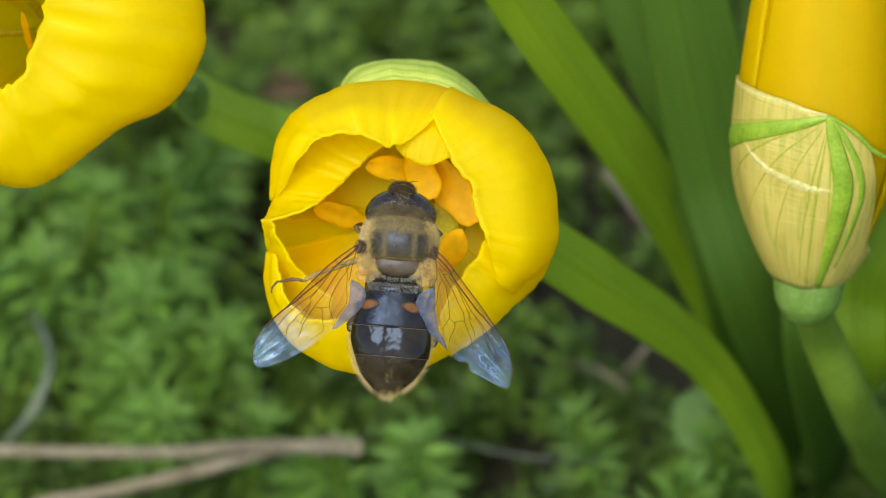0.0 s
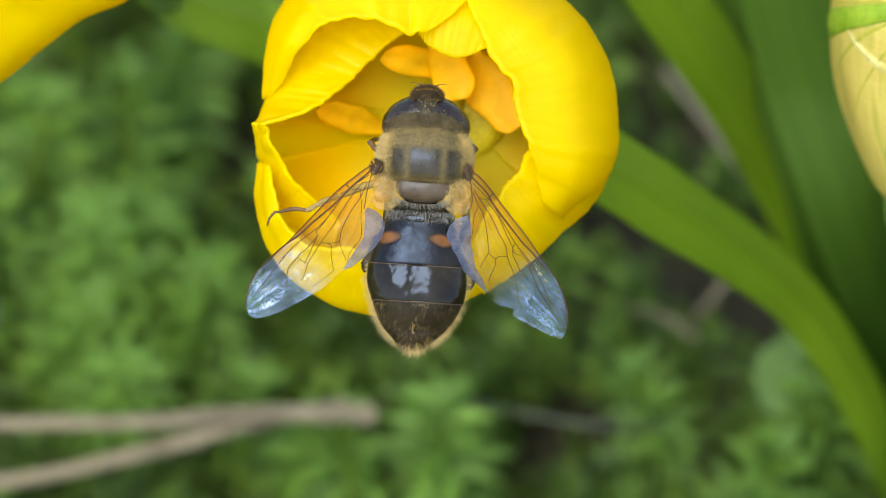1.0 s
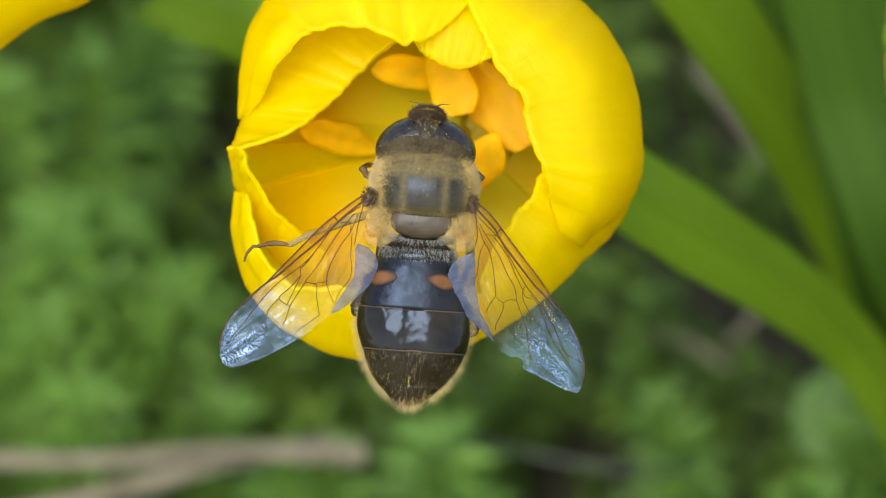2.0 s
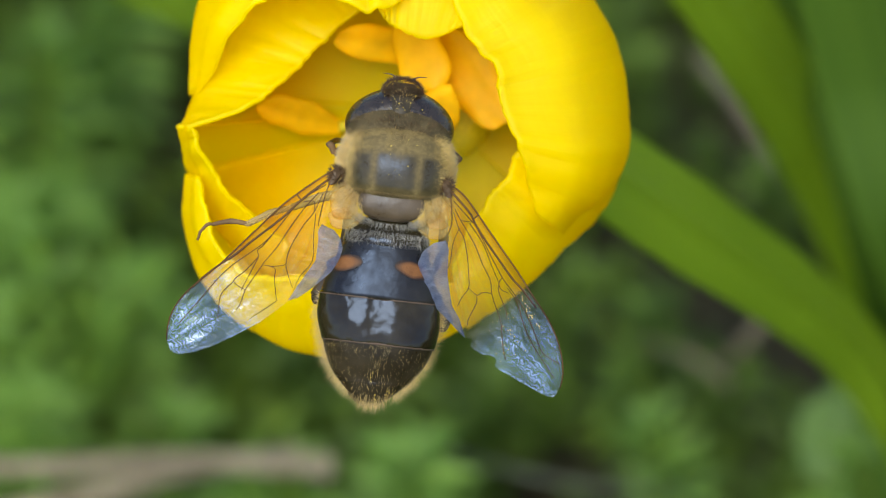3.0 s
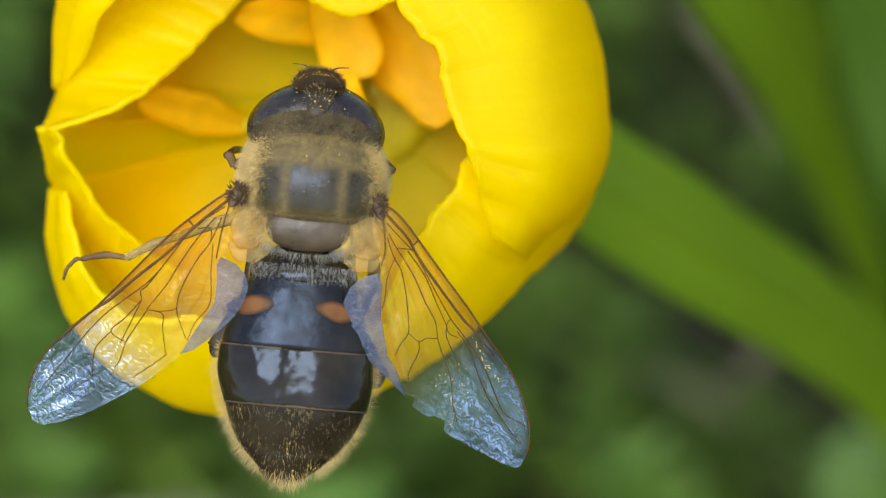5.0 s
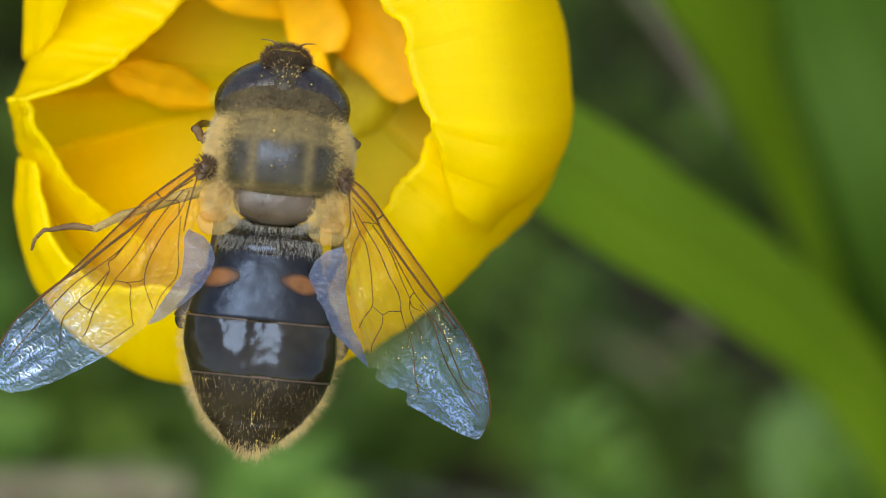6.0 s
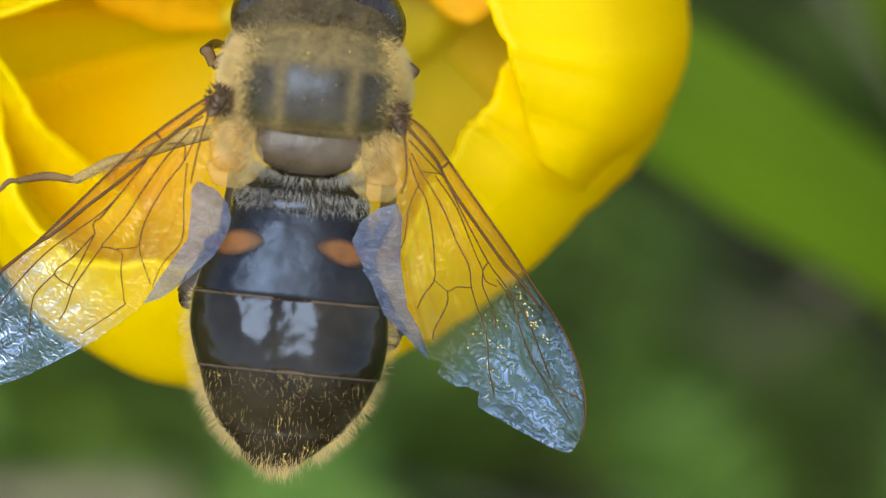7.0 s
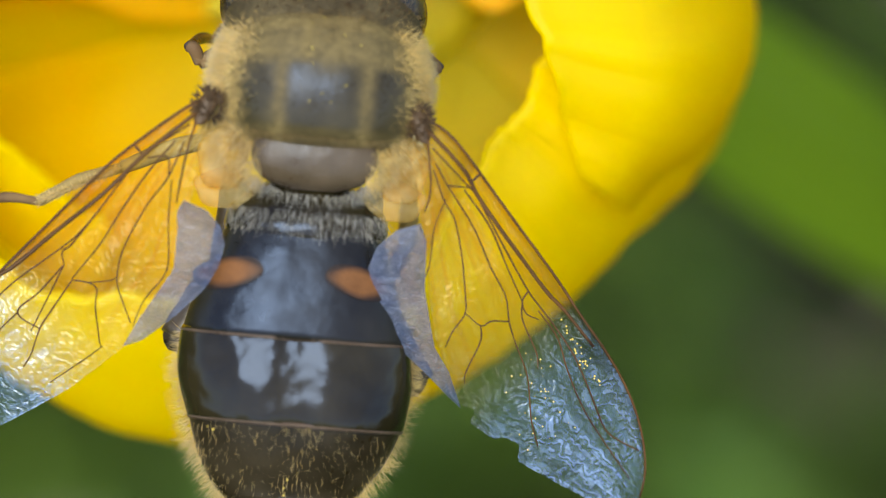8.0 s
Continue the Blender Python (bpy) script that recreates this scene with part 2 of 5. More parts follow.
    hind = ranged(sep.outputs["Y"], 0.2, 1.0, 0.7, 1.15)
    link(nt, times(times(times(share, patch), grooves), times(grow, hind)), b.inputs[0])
    link(nt, skin.outputs[0], b.inputs[1])
    link(nt, a.outputs[0], b.inputs[2])
    link(nt, b.outputs[0], nodes["Material Output"].inputs["Surface"])
    return m


def milky_film(name, pale, blue, through=0.5):
    """Half-clear milky skin with fine ridges and a cool gloss."""
    m, nt, nodes, p = nodes_of(name)
    tc = nodes.new("ShaderNodeTexCoord")
    wav = nodes.new("ShaderNodeTexWave")
    wav.wave_type, wav.bands_direction = "BANDS", "Y"
    link(nt, tc.outputs["Object"], wav.inputs["Vector"])
    wav.inputs["Scale"].default_value, wav.inputs["Distortion"].default_value = 4300.0, 15.0
    wav.inputs["Detail"].default_value, wav.inputs["Detail Scale"].default_value = 2.0, 1.3
    cloud = noise_node(nt, 900.0, 3)
    ridge = mix(nt, 0.45, wav.outputs["Color"], cloud.outputs["Fac"])
    col = mix(nt, 0.28, ramp(nt, cloud.outputs["Fac"], [(0.42, blue), (0.6, pale)]), ramp(nt, wav.outputs["Fac"], [(0.1, tuple(0.45 * c for c in blue)), (0.6, pale)]))
    link(nt, col, p.inputs["Base Color"])
    p.inputs["Roughness"].default_value, p.inputs["Specular IOR Level"].default_value = 0.3, 0.5
    link(nt, bump(nt, ridge, 0.8, 0.00012), p.inputs["Normal"])
    tr = nodes.new("ShaderNodeBsdfTranslucent")
    link(nt, col, tr.inputs["Color"])
    clear = nodes.new("ShaderNodeBsdfTransparent")
    clear.inputs["Color"].default_value = (0.9, 0.88, 0.86, 1)
    a, b = nodes.new("ShaderNodeMixShader"), nodes.new("ShaderNodeMixShader")
    a.inputs[0].default_value, b.inputs[0].default_value = 0.25, through
    link(nt, p.outputs[0], a.inputs[1])
    link(nt, tr.outputs[0], a.inputs[2])
    link(nt, a.outputs[0], b.inputs[1])
    link(nt, clear.outputs[0], b.inputs[2])
    link(nt, b.outputs[0], nodes["Material Output"].inputs["Surface"])
    return m


def amber_membrane(name):
    m, nt, nodes, p = nodes_of(name)
    n = noise_node(nt, 1800, 3)
    link(nt, ramp(nt, n.outputs["Fac"], [(0.35, (0.42, 0.31, 0.11)), (0.65, (0.62, 0.52, 0.27))]), p.inputs["Base Color"])
    p.inputs["Roughness"].default_value = 0.4
    link(nt, bump(nt, n.outputs["Fac"], 0.4, 0.00015), p.inputs["Normal"])
    clear, ms = nodes.new("ShaderNodeBsdfTransparent"), nodes.new("ShaderNodeMixShader")
    clear.inputs["Color"].default_value = (0.95, 0.82, 0.5, 1)
    ms.inputs[0].default_value = 0.8
    link(nt, p.outputs[0], ms.inputs[1])
    link(nt, clear.outputs[0], ms.inputs[2])
    link(nt, ms.outputs[0], nodes["Material Output"].inputs["Surface"])
    return m


M_SOIL = plain("soil", (0.010, 0.011, 0.004), (0.034, 0.030, 0.012), 120, 0.95, 0.8, 900)
M_COVER = plain("creeping_leaves", (0.054, 0.110, 0.014), (0.176, 0.298, 0.043), 160, 0.6, 0.2, 3000, translucent=0.3, vary=0.5)
M_FRESH = plain("fresh_shoot_leaves", (0.145, 0.295, 0.042), (0.255, 0.43, 0.078), 250, 0.55, 0.2, 3000, translucent=0.35, vary=0.25)
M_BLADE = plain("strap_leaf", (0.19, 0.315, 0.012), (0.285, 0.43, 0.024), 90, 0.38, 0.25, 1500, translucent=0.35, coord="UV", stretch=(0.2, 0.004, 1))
M_BLADE_DARK = plain("dark_strap_leaf", (0.048, 0.105, 0.008), (0.08, 0.155, 0.014), 90, 0.6, 0.25, 1500, spec=0.2, translucent=0.25, coord="UV", stretch=(0.2, 0.004, 1))
M_STEM = plain("pale_green_stem", (0.12, 0.20, 0.012), (0.18, 0.28, 0.025), 300, 0.6, 0.2, 3000, translucent=0.15)
M_OVARY = plain("ovary_skin", (0.12, 0.23, 0.03), (0.23, 0.35, 0.08), 350, 0.4, 0.2, 3000, translucent=0.2)
M_TWIG = plain("dry_twig", (0.14, 0.108, 0.064), (0.29, 0.238, 0.15), 400, 0.85, 0.8, 3000)
M_WOOD = plain("broken_wood", (0.30, 0.24, 0.14), (0.42, 0.35, 0.22), 600, 0.8, 0.4, 3000)
M_STRAW = plain("bleached_straw", (0.085, 0.10, 0.062), (0.165, 0.185, 0.12), 400, 0.8, 0.5, 3000)
M_DEAD = plain("dead_leaf", (0.10, 0.065, 0.03), (0.20, 0.135, 0.07), 400, 0.8, 0.5, 3000, translucent=0.2)
M_ROUND = plain("round_leaf", (0.10, 0.20, 0.035), (0.17, 0.29, 0.06), 300, 0.5, 0.3, 2500, translucent=0.3)
M_PETAL = veined_petal("yellow_tepal", (0.95, 0.785, 0.004), (0.96, 0.83, 0.007), (0.96, 0.725, 0.003), foot=(0.78, 0.68, 0.01))
M_PETAL_DEEP = veined_petal("deep_yellow_tepal", (0.88, 0.69, 0.003), (0.90, 0.73, 0.005), (0.86, 0.63, 0.003), foot=(0.62, 0.55, 0.02))
M_ANTHER = plain("orange_anther", (0.97, 0.60, 0.006), (0.97, 0.65, 0.009), 400, 0.6, 0.02, 500, translucent=0.5)
M_FILAMENT = plain("filament", (0.55, 0.50, 0.03), (0.75, 0.65, 0.05), 500, 0.5, 0.2, 4000, translucent=0.4)
M_RIB = plain("green_rib", (0.20, 0.34, 0.015), (0.34, 0.47, 0.04), 600, 0.45, 0.2, 4000, translucent=0.2)
M_LINE = plain("faint_green_line", (0.38, 0.42, 0.03), (0.52, 0.50, 0.06), 600, 0.5, 0.2, 4000, translucent=0.3)
M_HEART = plain("olive_heart", (0.48, 0.44, 0.015), (0.70, 0.62, 0.03), 500, 0.55, 0.2, 4000, translucent=0.2)
M_SHEATH = striped_sheath("papery_sheath", (0.56, 0.42, 0.055), (0.74, 0.61, 0.15), (0.40, 0.44, 0.06), 2.0, 0.0)
M_FOLD = plain("pale_papery_fold", (0.68, 0.58, 0.17), (0.82, 0.74, 0.32), 500, 0.5, 0.2, 4000, translucent=0.3)
M_SHEATH_GREEN = striped_sheath("green_sheath", (0.50, 0.60, 0.07), (0.75, 0.80, 0.16), (0.27, 0.47, 0.03), 5.0, 0.6)


# ---------------------------------------------------------------- mesh helpers
def mesh_object(name, verts, faces, material, parent=None, label="", smooth=True, uvs=None):
    """verts in mm; one mesh object, under a thing where one is given."""
    me = bpy.data.meshes.new(name)
    me.from_pydata([tuple(c / 1000 for c in v) for v in verts], [], faces)
    me.materials.append(material)
    if smooth:
        me.polygons.foreach_set("use_smooth", [True] * len(me.polygons))
    if uvs is not None:
        layer = me.uv_layers.new(name="UVMap")
        flat = np.array(uvs, float)[[l.vertex_index for l in me.loops]]
        layer.data.foreach_set("uv", flat.ravel())
    me.update()
    ob = new(name, me)
    if parent is not None:
        ob.parent = parent
    if label:
        tagged(ob, label)
    return ob


def thing(name, m, label, category, group=""):
    e = new(name)
    e.empty_display_size = 0.005
    e.matrix_world = m
    return tagged(e, label, category, group)


def thicken(ob, mm):
    s = ob.modifiers.new("thickness", "SOLIDIFY")
    s.thickness, s.offset = mm / 1000, 0.0
    return ob


def grid(fn, nu, nv, wrap=False):
    """A sheet of faces from fn(a, b), a and b from 0 to 1; wrap closes it along a."""
    verts, faces, uvs = [], [], []
    cols = nu if wrap else nu + 1
    for j in range(nv + 1):
        for i in range(cols):
            verts.append(tuple(fn(i / nu, j / nv)))
            uvs.append((i / nu, j / nv))
    for j in range(nv):
        for i in range(nu):
            a, b = j * cols + i, j * cols + (i + 1) % cols
            faces.append((a, b, b + cols, a + cols))
    return verts, faces, uvs


def curve_at(points, t):
    """A smooth line through the points, t from 0 to 1."""
    n = len(points) - 1
    x = min(max(t, 0.0), 0.99999) * n
    i = int(x)
    f = x - i
    p1, p2 = Vector(points[i]), Vector(points[i + 1])
    p0 = Vector(points[i - 1]) if i else p1 * 2 - p2
    p3 = Vector(points[i + 2]) if i + 2 <= n else p2 * 2 - p1
    return 0.5 * (2 * p1 + (p2 - p0) * f + (2 * p0 - 5 * p1 + 4 * p2 - p3) * f * f + (3 * p1 - p0 - 3 * p2 + p3) * f ** 3)


def tube(points, radii, sides=8, steps=24, rough=0.0, caps=True):
    """A tapered, slightly knobbly rod along a smooth line; mm."""
    verts, faces, uvs = [], [], []
    ref = Vector((0.31, 0.17, 0.93)).normalized()
    for j in range(steps + 1):
        t = j / steps
        p = curve_at(points, t)
        d = (curve_at(points, min(1, t + 0.01)) - curve_at(points, max(0, t - 0.01))).normalized()
        e1 = d.cross(ref)
        e1 = e1.normalized() if e1.length > 1e-4 else Vector((1, 0, 0))
        e2 = d.cross(e1)
        x = t * (len(radii) - 1)
        k = min(int(x), len(radii) - 2)
        r = radii[k] + (radii[k + 1] - radii[k]) * (x - k)
        for i in range(sides):
            a = 2 * pi * i / sides
            rr = r * (1 + rough * noise.noise(Vector((p.x * 1.7 + i, p.y * 1.7, p.z))))
            verts.append(tuple(p + e1 * rr * cos(a) + e2 * rr * sin(a)))
            uvs.append((i / sides, t))
    for j in range(steps):
        for i in range(sides):
            a, b = j * sides + i, j * sides + (i + 1) % sides
            faces.append((a, b, b + sides, a + sides))
    if caps:
        faces.append(tuple(reversed(range(sides))))
        faces.append(tuple(range(steps * sides, steps * sides + sides)))
    return verts, faces, uvs


def rod(name, points, radii, material, parent, label="", sides=8, steps=24, rough=0.0):
    v, f, u = tube(points, radii, sides, steps, rough)
    return mesh_object(name, v, f, material, parent, label, uvs=u)

# ---------------------------------------------------------------- ground
def build_ground():
    n, verts, faces = 90, [], []
    xs = [math.copysign(abs(a) ** 5 * 300.0 + abs(a) * 0.25, a) for a in np.linspace(-1, 1, n + 1)]
    for y in xs:
        for x in xs:
            near = exp(-(x * x + y * y) / 0.3)
            h = 0.004 * noise.noise(Vector((x * 30, y * 30, 0))) + 0.002 * noise.noise(Vector((x * 110, y * 110, 3)))
            verts.append((x * 1000, (y + 0.05) * 1000, (h * near - 0.002) * 1000))
    for j in range(n):
        for i in range(n):
            a = j * (n + 1) + i
            faces.append((a, a + 1, a + n + 2, a + n + 1))
    ob = mesh_object("ground", verts, faces, M_SOIL)
    tagged(ob, "dark crumbly garden soil under creeping plants", "soil", kind="structure")


def shoot_mesh(rng, height, spread, whorls, leaves, leaf_len, leaf_w):
    """One creeping shoot, mm, upright from the origin: a stalk with whorls of narrow pointed leaves."""
    verts, faces = [], []
    lean = Vector((rng.uniform(-0.35, 0.35), rng.uniform(-0.35, 0.35), 1)).normalized()
    side = lean.orthogonal().normalized()
    other = lean.cross(side)
    k = len(verts)
    for h in (0, height):
        for i in range(3):
            a = 2 * pi * i / 3
            verts.append(lean * h + (side * cos(a) + other * sin(a)) * 0.35)
    faces += [(k, k + 1, k + 4, k + 3), (k + 1, k + 2, k + 5, k + 4), (k + 2, k, k + 3, k + 5)]
    for w in range(whorls):
        f = (w + 1) / whorls
        c = lean * height * (0.25 + 0.75 * f)
        up = 0.15 + 0.9 * f ** 2
        for i in range(leaves):
            a = 2 * pi * (i + 0.5 * (w % 2)) / leaves + rng.uniform(-0.6, 0.6)
            out = side * cos(a) + other * sin(a)
            d = (out + lean * (up + rng.uniform(-0.5, 0.5))).normalized()
            across = d.cross(lean).normalized()
            ln = leaf_len * rng.uniform(0.75, 1.2) * (1 - 0.35 * f ** 3) * spread
            lw = leaf_w * rng.uniform(0.8, 1.2)
            nrm = across.cross(d)
            k = len(verts)
            verts += [c, c + d * ln * 0.5 + across * lw, c + d * ln * 0.55 - nrm * 0.12 * ln, c + d * ln * 0.5 - across * lw, c + d * ln - nrm * 0.18 * ln]
            faces += [(k, k + 1, k + 2), (k, k + 2, k + 3), (k + 1, k + 4, k + 2), (k + 2, k + 4, k + 3)]
    return verts, faces


def build_cover():
    """Creeping plants all over the soil: a dense patch near the blossoms, thinner farther off."""
    rng = random.Random(4)
    kinds = [shoot_mesh(rng, rng.uniform(6, 12), 1.0, 7, 6, 3.3, 0.36) for _ in range(24)]
    verts, faces = [], []

    def plant(x, y, size):
        v, f = rng.choice(kinds)
        a, k = rng.uniform(0, 2 * pi), len(verts)
        c, s = cos(a) * size, sin(a) * size
        for p in v:
            verts.append((x + p.x * c - p.y * s, y + p.x * s + p.y * c, p.z * size - 1))
        faces.extend(tuple(i + k for i in q) for q in f)

    # thin places where the dark soil shows
    bare = [(world_of(over_ground(u, v, 4)), r, w) for u, v, r, w in ((950, 545, 4.5, 0.7), (1040, 585, 5, 0.8), (1130, 640, 5, 0.6), (1240, 690, 4, 0.4), (1165, 430, 6, 0.8), (1080, 330, 4, 0.4), (400, 440, 3.5, 0.8), (1020, 820, 6, 0.3), (1160, 740, 4, 0.3), (640, 720, 5, 0.2), (820, 720, 5, 0.3), (240, 730, 4, 0.6), (330, 330, 3, 0.4))]
    step = 2.9
    for j in range(-28, 32):
        for i in range(-28, 29):
            x, y = (i + rng.uniform(-0.5, 0.5)) * step, 45 + (j + rng.uniform(-0.5, 0.5)) * step
            d = noise.noise(Vector((x / 11, y / 11, 2.0)))
            d -= 0.8 * sum(w * exp(-((x - c.x * 1000) ** 2 + (y - c.y * 1000) ** 2) / (r * r)) for c, r, w in bare)
            if d > -0.36 + rng.uniform(-0.1, 0.1):
                plant(x, y, 0.6 + 0.55 * max(d, 0) + rng.uniform(0, 0.35))
            elif rng.random() < 0.5:
                plant(x, y, rng.uniform(0.3, 0.5))
    for _ in range(1500):
        x, y = rng.uniform(-150, 150), 45 + rng.uniform(-150, 150)
        if max(abs(x), abs(y - 45)) > 82:
            plant(x, y, rng.uniform(0.9, 1.5))
    ob = mesh_object("ground_cover", verts, faces, M_COVER, smooth=False)
    tagged(ob, "dense creeping green plants with narrow whorled leaves", "ground cover", kind="stuff")
    verts, faces = [], []
    for _ in range(2600):
        r, a = 140 + 1500 * rng.random() ** 1.3, rng.uniform(0, 2 * pi)
        plant(r * cos(a), 45 + r * sin(a), rng.uniform(1.6, 3.0))
    ob = mesh_object("ground_cover", verts, faces, M_COVER, smooth=False)
    tagged(ob, "thin spread of creeping green plants farther off", "ground cover", kind="stuff")


def build_shoots():
    """Taller fresh shoots that stand out of the creeping plants."""
    rng = random.Random(9)
    spots = ((740, 760, 1.25), (1215, 745, 1.5), (1080, 790, 1.0), (800, 850, 1.2), (330, 270, 1.2),
             (215, 420, 1.3), (120, 500, 1.3), (370, 500, 1.2), (260, 620, 1.2), (420, 690, 1.0),
             (160, 350, 1.1), (520, 740, 1.0), (640, 860, 1.1), (1290, 800, 1.2), (40, 420, 1.1), (320, 560, 1.1), (1140, 850, 1.2), (180, 540, 1.2), (255, 480, 1.4), (130, 425, 1.4), (300, 385, 1.3), (70, 480, 1.3), (420, 580, 1.2), (15, 350, 1.3), (90, 300, 1.2))
    for u, v, size in spots:
        p = world_of(over_ground(u, v, 12 * size))
        e = thing("creeping_shoot", Matrix.Translation((p.x, p.y, 0)), "bright green upright shoot with whorled narrow leaves", "plant", "fresh shoots in the ground cover")
        vv, ff = shoot_mesh(rng, 12 * size, 1.0, 9, 7, 3.4 * size, 0.42 * size)
        nst = 3
        mesh_object("stalk", [tuple(q) for q in vv[:6]], ff[:nst], M_STEM, e)
        mesh_object("leaves", [tuple(q) for q in vv[6:]], [tuple(i - 6 for i in q) for q in ff[nst:]], M_FRESH, e, smooth=False)


def strap(name, spine, widths, material, label, channel=0.25, group="strap leaves"):
    """A long strap leaf along a smooth line on the sheet's axes, folded a little along its middle."""
    foot = Vector(spine[-1])
    e = thing(name, SHEET @ Matrix.Translation(foot / 1000), label, "leaf", group)

    def at(a, b):
        p = curve_at(spine, b)
        d = (curve_at(spine, min(1, b + 0.01)) - curve_at(spine, max(0, b - 0.01))).normalized()
        across = d.cross(Vector((0, 0.25, 1))).normalized()
        nrm = across.cross(d)
        x = b * (len(widths) - 1)
        k = min(int(x), len(widths) - 2)
        w = widths[k] + (widths[k + 1] - widths[k]) * (x - k)
        s = 2 * a - 1
        q = p + across * s * w - nrm * channel * w * (abs(s) - 0.5)
        return q - foot

    v, f, u = grid(at, 14, 60)
    thicken(mesh_object("blade", v, f, material, e, uvs=u), 0.5)
    rod("midrib", [at(0.5, k / 14) for k in range(15)], [0.27, 0.31, 0.31, 0.29], material, e, "", 8, 56)
    return e


def build_leaves():
    g = over_ground
    # two leaf colours: bright green, and a darker, duller green
    fresh, old = "long bright green strap leaf rising from the soil", "long dark green strap leaf rising from the soil"
    strap("strap_leaf", [board(740, -240, -18), board(870, -70, -28), board(985, 90, -36), board(1110, 260, -46), board(1215, 430, -57), board(1310, 640, -68), g(1400, 900, -3)],
          [1.3, 2.0, 2.15, 2.1, 1.9, 1.7, 1.5], M_BLADE, fresh)
    strap("strap_leaf", [board(830, 340, -27), board(940, 418, -31), board(1060, 497, -37), board(1172, 571, -45), board(1250, 638, -51), board(1320, 740, -57), board(1380, 868, -66), g(1410, 980, -3)],
          [1.4, 2.1, 2.2, 1.95, 1.6, 1.4, 1.25, 1.1], M_BLADE, fresh)
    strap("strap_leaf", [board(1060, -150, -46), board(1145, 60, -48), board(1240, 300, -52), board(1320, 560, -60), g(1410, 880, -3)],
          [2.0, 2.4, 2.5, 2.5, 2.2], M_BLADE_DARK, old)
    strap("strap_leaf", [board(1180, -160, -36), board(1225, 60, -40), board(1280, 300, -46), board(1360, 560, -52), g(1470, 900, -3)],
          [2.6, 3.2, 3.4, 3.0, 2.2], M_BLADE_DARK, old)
    strap("strap_leaf", [board(1640, 150, -30), board(1570, 380, -34), board(1520, 520, -38), board(1530, 700, -46), g(1560, 900, -3)],
          [1.8, 2.1, 2.1, 1.9, 1.6], M_BLADE, fresh)
    strap("strap_leaf", [board(290, 130, -48), board(380, 195, -50), board(480, 235, -54), board(600, 290, -62), g(740, 380, -3)],
          [1.3, 1.9, 2.0, 1.8, 1.4], M_BLADE, fresh)
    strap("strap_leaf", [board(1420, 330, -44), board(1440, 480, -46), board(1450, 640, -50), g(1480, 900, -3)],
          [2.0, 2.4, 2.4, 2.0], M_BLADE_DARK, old)


